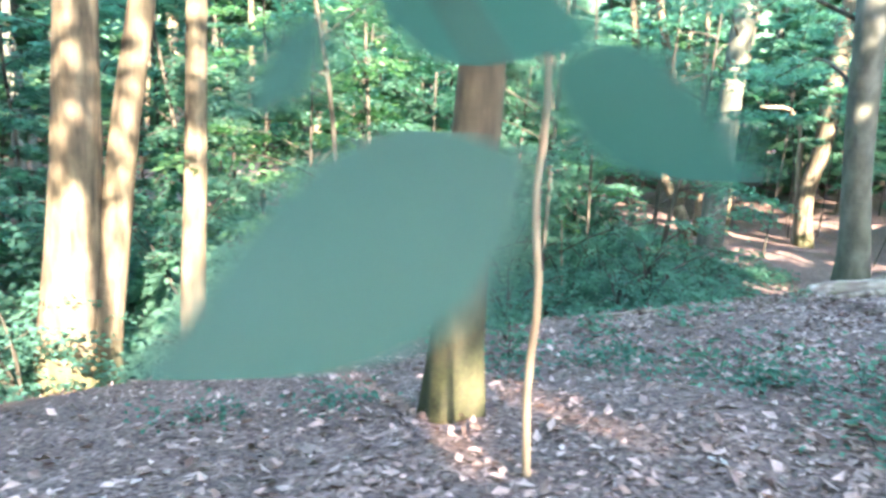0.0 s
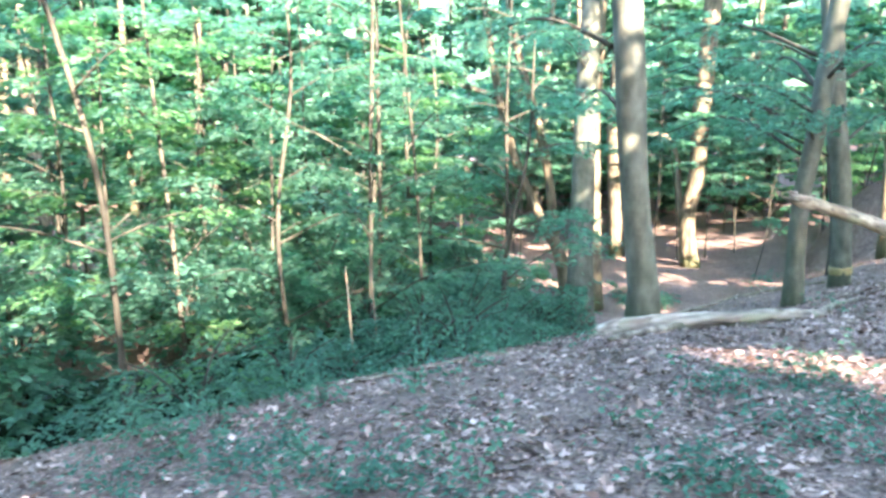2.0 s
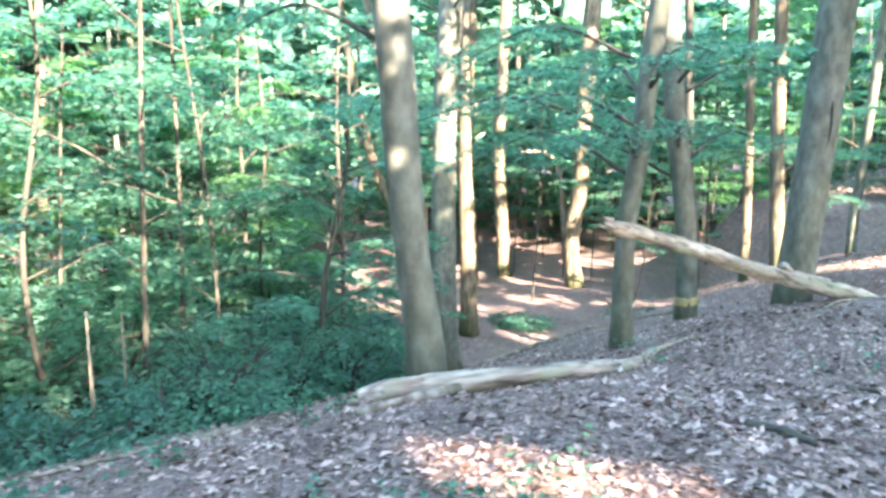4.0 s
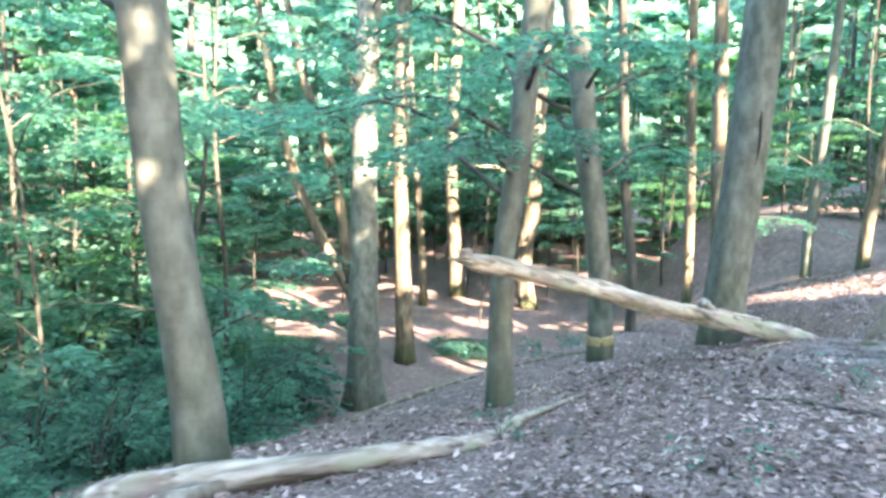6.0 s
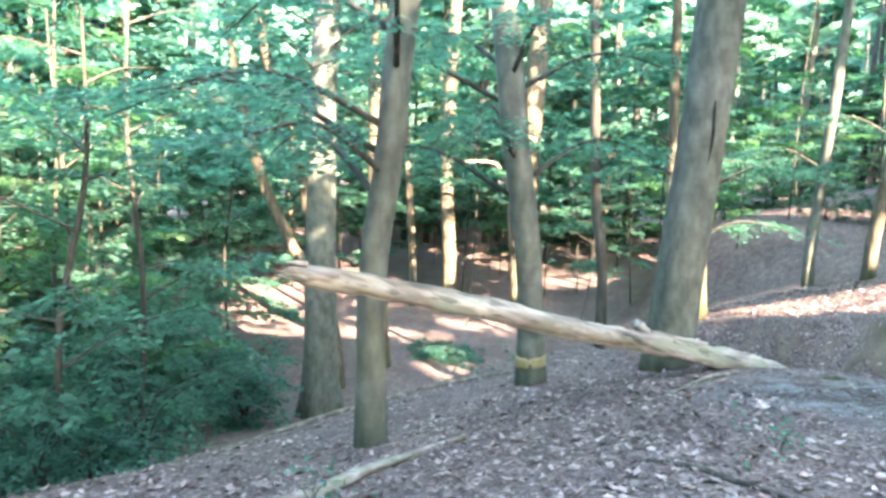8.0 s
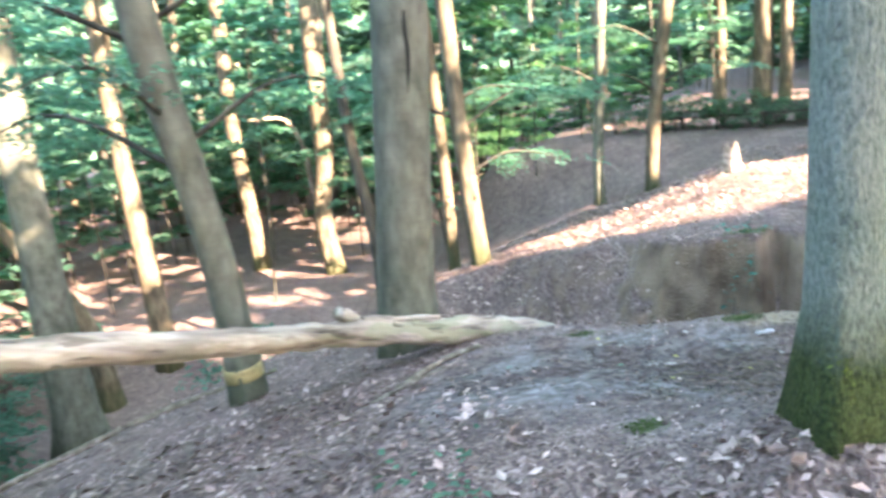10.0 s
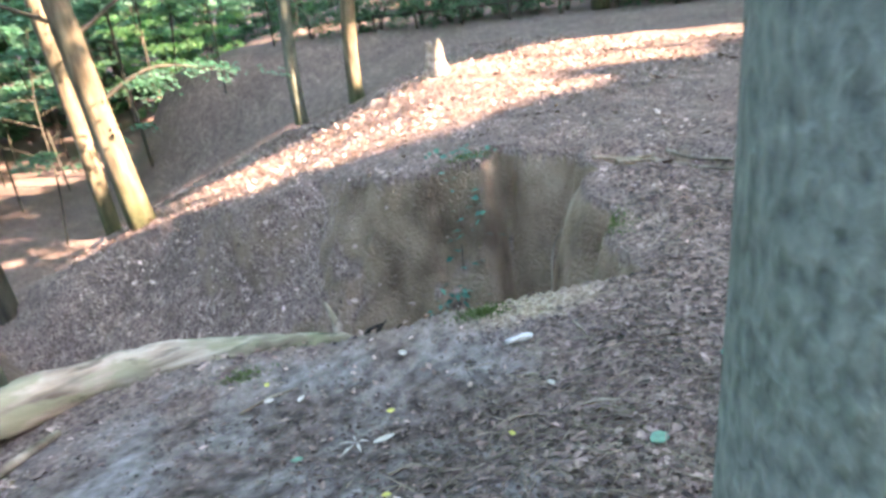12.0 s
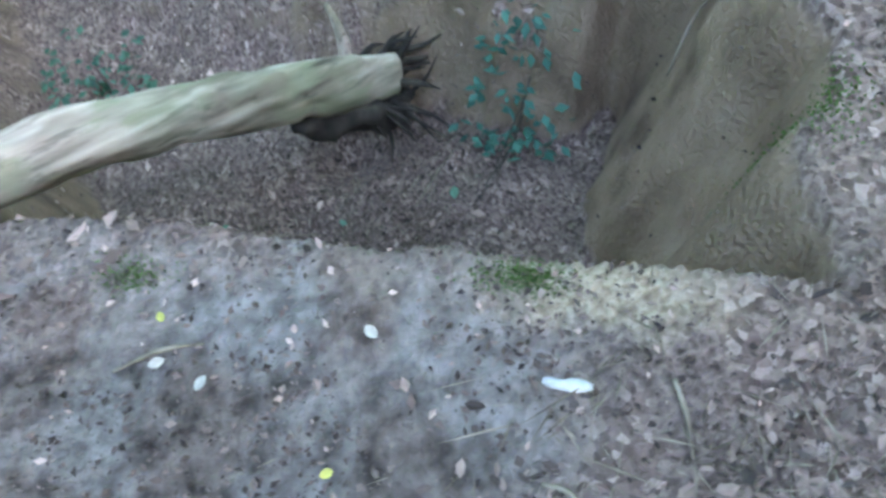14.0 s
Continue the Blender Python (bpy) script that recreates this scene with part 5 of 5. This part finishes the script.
fence_growth()


def fallen_branch(line, label, material=None, lift=0.6):
    rows = [(x, y, ground_at(x, y) + r * lift, r) for x, y, r in line]
    ob = thing("fallen_branch", rows[0][:3], label, "branch", "sticks on the ground")
    limb_part(ob, rows, material or TWIG, "stick", 6, 12, len(line))


fallen_branch([(3.7, 6.5, 0.012), (3.96, 6.35, 0.02), (4.15, 6.1, 0.02), (4.4, 5.85, 0.014)], "dark crooked stick on the leaf litter", BARK_THIN)
fallen_branch([(2.72, 4.45, 0.016), (2.85, 4.25, 0.022), (3.1, 3.98, 0.014)], "short dark stick on the leaf litter", BARK_THIN)
fallen_branch([(1.55, 3.3, 0.03), (1.72, 3.1, 0.035), (1.8, 2.9, 0.02)], "black rotten piece of wood in the litter", BARK_THIN)
for a, b, c, d in ((7.03, 7.74, 7.28, 7.54), (6.81, 7.87, 6.98, 7.8), (6.06, 8.91, 6.35, 8.87), (6.36, 7.92, 6.5, 7.85), (7.52, 8.17, 7.46, 7.98), (8.39, 8.29, 8.71, 8.34), (7.1, 8.08, 7.17, 7.95), (7.35, 10.08, 7.79, 10.4), (6.18, 10.37, 6.78, 10.18), (6.88, 10.3, 7.29, 10.49)):
    fallen_branch([(a, b, 0.006), ((a + c) / 2 + 0.015, (b + d) / 2 + 0.02, 0.008), (c, d, 0.004)], "thin dry twig on bare earth", TWIG, 1.2)
fallen_branch([(-2.2, 4.6, 0.03), (-2.9, 4.4, 0.03), (-3.6, 4.1, 0.025), (-4.4, 3.7, 0.012)], "long fallen branch along the bank's edge")
fallen_branch([(3.2, 11.6, 0.03), (1.9, 11.4, 0.045), (0.4, 10.9, 0.05), (-1.0, 9.9, 0.04), (-1.6, 8.5, 0.02)], "long fallen bough at the foot of the slope")
fallen_branch([(4.5, 8.8, 0.02), (4.9, 9.2, 0.03), (5.3, 9.5, 0.02)], "bare branch poking out from under a log", TWIG)
fallen_branch([(4.0, 8.3, 0.012), (4.5, 8.75, 0.018), (5.1, 9.2, 0.012)], "thin pale branch lying beside a log", TWIG)


def seedling(x, y, n, size, leaf, label, tall=0.18):
    z = ground_at(x, y)
    rng = np.random.default_rng(int(abs(x * 100) + abs(y * 10)))
    ob = thing("seedling", (x, y, z), label, "plant", "green seedlings in the litter")
    for i in range(3):
        a = i * 2.1 + x
        limb_part(ob, [(x, y, z - 0.03, 0.004), (x + 0.05 * math.cos(a), y + 0.05 * math.sin(a), z + tall * 0.6, 0.003), (x + 0.12 * math.cos(a), y + 0.12 * math.sin(a), z + tall, 0.002)], BARK_THIN, "stem", 5, 5)
    o = np.array([x, y, z + 0.05]) + rng.normal(0, 1, (n, 3)) * [0.16, 0.16, 0.02] + np.array([0, 0, 1]) * rng.uniform(0.0, tall, (n, 1))
    data = sprays(o, rng.uniform(0, 6.28, n), np.full(n, 0.16), 5, size, 0.3, rng)
    part("foliage", leaf_mesh("foliage", data, leaf, (x, y, z), False, 0.5), ob)


for x, y in ((-0.59, 1.86), (-2.78, 0.09), (-1.99, 0.13), (0.16, 2.28), (-2.62, 0.41), (-2.3, 0.9), (-0.07, 1.82), (0.7, 1.5), (-1.3, 0.9), (-3.4, 1.0), (1.5, 6.1), (-1.8, 4.5), (-1.5, 4.9), (2.9, 4.9), (4.6, 6.6), (3.2, 3.1)):
    seedling(x, y, 11, 0.06, LEAF, "small green seedlings growing through the litter")
for x, y in ((-2.53, -0.03), (-0.6, 1.56), (-1.93, -0.42), (-1.39, -0.58), (-3.21, 0.18), (-2.17, -0.89), (-0.83, 0.05), (-3.57, 0.51), (-2.59, 0.05), (-0.04, 1.78), (-0.88, 0.1), (0.1, 0.55), (-0.35, 0.83), (0.13, 1.24), (-5.08, -0.63), (-5.85, -1.0), (-3.4, 0.68), (-4.2, 0.2)):
    seedling(x, y, 44, 0.045, LEAF_DARK, "low patch of blue-green ground plants in the litter", 0.07)
for x, y in ((-3.0, 2.6), (-3.8, 2.4), (-4.3, 0.9), (-4.6, 2.0), (-5.2, 1.7), (-2.6, 3.6), (-2.1, 5.3), (2.2, 12.5), (3.0, 13.2), (5.6, 12.3)):
    seedling(x, y, 26, 0.08, LEAF_DARK if x > 2 else LEAF, "patch of leafy ground plants at the bank's edge", 0.3)


def bare_root(rows, label):
    ob = thing("root", rows[0][:3], label, "root", "bare roots by the pit")
    limb_part(ob, rows, TWIG, "strand", 6, 14)


for pts in (((9.2, 9.75), (9.42, 9.6), (9.62, 9.5)), ((9.5, 9.42), (9.52, 9.2), (9.5, 9.02)), ((9.75, 9.5), (9.68, 9.25), (9.72, 8.9)), ((9.1, 9.4), (9.32, 9.32), (9.5, 9.12), (9.62, 8.8))):
    bare_root([(x, y, max(ground_at(x, y), -0.62) + 0.03, 0.014 if i else 0.02) for i, (x, y) in enumerate(pts)], "crooked bare root bridging a hollow in the ground")
bare_root([(8.9, 9.55, ground_at(8.9, 9.55) + 0.02, 0.012), (8.72, 9.62, ground_at(8.72, 9.62) + 0.05, 0.01), (8.62, 9.66, ground_at(8.62, 9.66) + 0.06, 0.007)], "pale root hanging down the pit's side wall")
bare_root([(7.55, 9.05, ground_at(7.55, 9.05) + 0.02, 0.008), (7.62, 9.16, ground_at(7.62, 9.16) + 0.05, 0.006), (7.66, 9.3, ground_at(7.66, 9.3) + 0.03, 0.004)], "thin pale root poking from the pit's wall")


def ivy():
    x, y = 8.15, 10.3
    z = ground_at(x, y)
    ob = thing("ivy", (x, y, z), "blue-green ivy trailing down the pit's wall", "plant")
    rng = np.random.default_rng(12)
    for i in range(3):
        pts = [(8.45 - 0.1 * i, 10.6 - 0.12 * i), (8.2 - 0.1 * i, 10.35 - 0.1 * i), (7.9 - 0.12 * i, 10.1 - 0.1 * i)]
        limb_part(ob, [(p, q, ground_at(p, q) + 0.03, 0.005) for p, q in pts], BARK_THIN, "vine", 5, 8)
    o = np.array([(8.3, 10.45), (8.15, 10.4), (8.05, 10.38), (8.55, 10.62), (8.2, 10.3)])[rng.integers(0, 5, 90)] + rng.normal(0, 0.15, (90, 2))
    o = np.c_[o, height(o[:, 0], o[:, 1]) + rng.uniform(0.03, 0.17, 90)]
    data = list(sprays(o, rng.uniform(0, 6.28, 90), np.full(90, 0.14), 3, 0.085, 0.3, rng))
    part("foliage", leaf_mesh("foliage", data, IVY, (x, y, z), False, 0.3), ob)


ivy()


def single_leaf(x, y, ln, material, label, turn=0.0, name="fallen_leaf", slim=0.3):
    z = ground_at(x, y) + 0.02
    t = np.linspace(0, 1, 7)
    wid = ln * slim * np.sin(np.pi * t) ** 0.7 + 0.002
    mid = np.stack([(t - 0.5) * ln, 0 * t, 0.12 * ln * (t - 0.5) ** 2], -1)
    v = np.vstack([mid + np.stack([0 * t, -wid, 0.25 * wid], -1), mid, mid + np.stack([0 * t, wid, 0.25 * wid], -1)])
    f = [(i + 7 * k, i + 1 + 7 * k, i + 8 + 7 * k, i + 7 + 7 * k) for k in range(2) for i in range(6)]
    ob = new(name, mesh_np(name, v, f, material, True))
    ob.matrix_world = pose(x, y, z, 8, 5, turn)
    tagged(ob, label, "leaf", "single leaves on the earth")


def lobed_leaf(x, y, ln, material, label, turn=0.0, slim=1.0):
    """A fallen leaf with five pointed lobes."""
    v, f = [(0, 0, 0)], []
    for i, (a, r) in enumerate(((-120, 0.55), (-60, 0.85), (0, 1.0), (60, 0.85), (120, 0.55))):
        a = radians(a)
        n = len(v)
        for off, q, up in ((-0.28 * slim, 0.5, 0.05), (0, 1.0, 0.02), (0.28 * slim, 0.5, 0.07)):
            v.append((math.cos(a + off) * r * q * ln * 0.6, math.sin(a + off) * r * q * ln * 0.6, up * ln))
        f += [(0, n, n + 1, n + 2)]
    ob = new("fallen_leaf", mesh_np("fallen_leaf", v, f, material))
    ob.matrix_world = pose(x, y, ground_at(x, y) + 0.025, 6, 4, turn)
    tagged(ob, label, "leaf", "single leaves on the earth")


def plain(name, colour, rough=0.6, scale=30.0):
    m, nodes, links, b = material(name, rough)
    tex = nodes.new("ShaderNodeTexCoord")
    n = add_noise(nodes, links, scale, 5, tex.outputs["Object"])
    r = add_ramp(nodes, links, n.outputs[0], [(0.3, tuple(0.65 * c for c in colour)), (0.7, colour)])
    links.new(r.outputs[0], b.inputs["Base Color"])
    return m


YELLOW, FRESH, PALE = plain("yellowed_leaf", (0.55, 0.5, 0.12)), plain("fresh_green_leaf", (0.13, 0.27, 0.19)), plain("bleached_leaf", (0.5, 0.45, 0.38))
for i, (x, y) in enumerate(((6.59, 8.34), (6.83, 7.77), (6.29, 7.79), (7.47, 7.13), (6.24, 9.02))):
    single_leaf(x, y, 0.038, YELLOW, "small yellow leaf lying on bare earth", 70 * i)
for i, (x, y) in enumerate(((7.12, 7.31), (7.69, 7.46), (8.15, 7.66), (6.13, 8.28), (5.36, 8.56), (7.6, 10.05), (6.9, 10.2), (6.2, 10.5))):
    single_leaf(x, y, 0.055 if x < 7 else 0.085, FRESH, "green leaf fallen on the ground", 50 * i)
for i, (x, y) in enumerate(((6.46, 8.15), (7.82, 7.39), (-2.88, -1.23), (6.32, 8.74), (6.84, 8.66), (6.2, 8.87), (7.15, 7.91))):
    single_leaf(x, y, 0.1 if i < 3 else 0.05, PALE, "dry bleached leaf on the ground", 73 * i, slim=0.12 if i < 1 else 0.3)


lobed_leaf(8.44, 7.75, 0.19, FRESH, "large lobed green leaf lying on the litter", 30, 1.5)
lobed_leaf(6.36, 8.2, 0.17, PALE, "dry pale leaf with narrow finger-like lobes", 200, 0.6)


def bark_chip():
    rows = [(x, y, ground_at(x, y) + 0.03, r) for x, y, r in ((7.22, 8.315, 0.008), (7.235, 8.3, 0.016), (7.26, 8.28, 0.014), (7.285, 8.265, 0.02), (7.31, 8.25, 0.017), (7.325, 8.238, 0.008))]
    ob = thing("wood_chip", rows[1][:3], "white weathered chip of wood near the pit's lip", "wood")
    limb_part(ob, rows, plain("white_weathered_wood", (0.6, 0.6, 0.57)), "chip", 7, 8)


bark_chip()


MOSS = plain("green_moss", (0.1, 0.16, 0.04))


def moss_tuft(x, y, wide, n, label, along=0.6):
    """A low cushion of short blades, drawn out along the pit's lip."""
    rng = np.random.default_rng(int(abs(x * 77)))
    p, q = rng.normal(0, wide, n), rng.normal(0, wide * along, n)
    o = np.c_[x + 0.845 * p + 0.535 * q, y - 0.535 * p + 0.845 * q]
    o = np.c_[o, height(o[:, 0], o[:, 1]) - 0.003]
    way = rng.normal(0, 0.9, (n, 3)) + [0, 0, 1]
    way /= np.linalg.norm(way, axis=1)[:, None]
    nor = np.cross(way, rng.normal(0, 1, (n, 3)))
    nor /= np.linalg.norm(nor, axis=1)[:, None]
    v, f = leaves(o, way, nor, np.full(n, 0.014), np.full(n, 0.011))
    tagged(new("moss", mesh_np("moss", v, f, MOSS)), label, "moss", kind="stuff")


moss_tuft(5.73, 7.0, 0.055, 700, "small cushion of green moss in the litter", 1.0)
moss_tuft(7.3, 8.61, 0.075, 900, "green moss on the crumbling lip of the pit", 0.35)
moss_tuft(6.17, 9.22, 0.07, 500, "thin green moss on the edge of the pit", 0.5)
moss_tuft(8.35, 8.72, 0.07, 700, "green moss on the rim of the pit's wall", 1.0)
moss_tuft(8.75, 10.75, 0.12, 900, "green moss at the top of the pit's back wall", 1.0)


def earth_crumbs():
    """Leaf scraps and crumbs trodden into the earth round the pit's lip."""
    rng = np.random.default_rng(41)
    n = 16000
    c = np.c_[rng.normal(6.5, 1.1, n), rng.normal(8.0, 0.8, n)]
    patch = grain(c[:, 0], c[:, 1], 0.35, 51) + 0.6 * grain(c[:, 0], c[:, 1], 0.12, 52)
    c = c[patch + rng.normal(0, 0.35, n) > 0.1][:9000]
    c = np.vstack([c, np.c_[rng.normal(7.0, 0.8, 7000), rng.normal(10.25, 0.45, 7000)]])
    n = len(c)
    a = rng.uniform(0, 6.28, n)
    way = np.c_[np.cos(a), np.sin(a), rng.normal(0, 0.15, n)]
    way /= np.linalg.norm(way, axis=1)[:, None]
    nor = np.c_[rng.normal(0, 0.35, (n, 2)), np.ones(n)]
    nor /= np.linalg.norm(nor, axis=1)[:, None]
    ll = 0.008 + 0.03 * rng.uniform(0, 1, n) ** 2.5
    v, f = leaves(np.c_[c, height(c[:, 0], c[:, 1]) + 0.006], way, nor, ll, ll * rng.uniform(0.35, 0.8, n), 0.3)
    tagged(new("leaf_scraps", mesh_np("leaf_scraps", v, f, SCRAP)), "crumbled brown leaf scraps trodden into bare earth", "leaves", kind="stuff")


earth_crumbs()


def rim_clods():
    """Pale crumbs of loam along the pit's lip."""
    rng = np.random.default_rng(43)
    n = 260
    a = np.r_[rng.uniform(-0.9, 0.75, n // 2), rng.normal(0.55, 0.22, n // 2)]
    b = 0.3 - np.abs(rng.normal(0, 0.09, n))
    x, y = 7 + 0.845 * a + 0.535 * b, 8.83 - 0.535 * a + 0.845 * b
    verts, faces = [], []
    base = np.array([(1, 0, 0), (0.3, 0.95, 0), (-0.8, 0.6, 0), (-0.8, -0.6, 0), (0.3, -0.95, 0), (0.2, 0.1, 0.8), (-0.1, 0, -0.8)])
    tri = [(i, (i + 1) % 5, 5) for i in range(5)] + [((i + 1) % 5, i, 6) for i in range(5)]
    for i in range(n):
        r = 0.004 + 0.016 * rng.uniform() ** 3
        verts.append(base * r * rng.uniform(0.6, 1.3, (7, 3)) + (x[i], y[i], ground_at(x[i], y[i]) + 0.2 * r))
        faces += [tuple(7 * i + k for k in t) for t in tri]
    tagged(new("earth_crumbs", mesh_np("earth_crumbs", np.vstack(verts), faces, plain("pale_dry_loam", (0.5, 0.4, 0.29), 0.95))), "pale dry crumbs of loam along the pit's lip", "earth", kind="stuff")


rim_clods()


def foot_moss():
    """Shaggy moss hanging on the oak's flared foot."""
    oak = next(o for o in scene.objects if o.name.startswith("oak_tree"))
    trunk = next(o for o in oak.children if o.name.startswith("trunk"))
    rng = np.random.default_rng(66)
    quads = [(np.array(q.center), np.array(q.normal), q.area) for q in trunk.data.polygons if q.center.z < 0.55 and len(q.vertices) == 4]
    area = np.array([q[2] for q in quads])
    pick = rng.choice(len(quads), 5200, p=area / area.sum())
    o, out = np.array([quads[i][0] for i in pick]), np.array([quads[i][1] for i in pick])
    flat = np.cross(out, [0, 0, 1.0])
    flat /= np.linalg.norm(flat, axis=1)[:, None] + 1e-9
    o = o + flat * rng.uniform(-0.035, 0.035, (len(o), 1)) + np.array([0, 0, 1]) * rng.uniform(-0.06, 0.06, (len(o), 1))
    edge = 0.27 + 0.14 * grain(np.arctan2(o[:, 1], o[:, 0]) * 0.3, o[:, 2] * 0.4, 0.12, 21)
    keep = o[:, 2] + rng.normal(0, 0.04, len(o)) < edge
    o, out = o[keep], out[keep]
    way = out * 0.7 + rng.normal(0, 0.45, o.shape) + [0, 0, -0.5]
    way /= np.linalg.norm(way, axis=1)[:, None]
    nor = np.cross(way, rng.normal(0, 1, o.shape))
    nor /= np.linalg.norm(nor, axis=1)[:, None]
    ln = rng.uniform(0.012, 0.03, len(o))
    v, f = leaves(o + out * 0.002, way, nor, ln, ln * 0.55)
    part("moss", mesh_np("moss", v, f, MOSS_SHAGGY), oak, "shaggy yellow-green moss")


MOSS_SHAGGY = plain("shaggy_moss", (0.12, 0.16, 0.035), 0.9, 9)
foot_moss()


def trunk_marks():
    """The long crack in the stout beech and the rubbed band on the slim one."""
    dark = plain("dark_bark_crack", (0.02, 0.02, 0.017), 0.9)
    beech = min((o for o in scene.objects if o.name.startswith("beech_tree")), key=lambda o: (o.location - Vector((4.64, 10.35, -1.1))).length)
    part("crack", tube_mesh("crack", [tube([(4.99, 10.11, 1.3, 0.008), (5.03, 10.12, 1.6, 0.024), (5.04, 10.125, 1.9, 0.03), (5.03, 10.13, 2.2, 0.012)], 14, 8, 0.2)], dark, tuple(beech.location)), beech, "long dark crack in the bark")
    slim = min((o for o in scene.objects if o.name.startswith("beech_tree")), key=lambda o: (o.location - Vector((3.06, 10.45, -1.46))).length)
    part("rubbed_band", tube_mesh("rubbed_band", [tube([(3.06, 10.45, -1.24, 0.196), (3.055, 10.45, -1.18, 0.2), (3.05, 10.45, -1.1, 0.192)], 5, 18, 0.03)], plain("rubbed_yellow_bark", (0.34, 0.27, 0.12)), tuple(slim.location)), slim, "pale yellow rubbed band of bark")


trunk_marks()


def twig_litter():
    rng = np.random.default_rng(19)
    n = 2600
    c = np.vstack([np.c_[rng.normal(7.15, 0.5, n // 2), rng.normal(7.4, 0.4, n // 2)], np.c_[rng.normal(7.0, 0.7, n // 4), rng.normal(10.3, 0.4, n // 4)], np.c_[rng.uniform(-3, 6, n // 4), rng.uniform(-2, 8, n // 4)]])
    n = len(c)
    a = rng.uniform(0, 6.28, n)
    way = np.c_[np.cos(a), np.sin(a), rng.normal(0, 0.08, n)]
    way /= np.linalg.norm(way, axis=1)[:, None]
    o = np.c_[c, height(c[:, 0], c[:, 1]) + 0.018]
    v, f = leaves(o, way, np.tile([[0.0, 0, 1]], (n, 1)), 0.03 + 0.26 * rng.uniform(0, 1, n) ** 3, rng.uniform(0.003, 0.008, n), 0.6)
    tagged(new("twig_litter", mesh_np("twig_litter", v, f, TWIG)), "scattered thin dry twigs on the earth", "twigs", kind="stuff")


twig_litter()
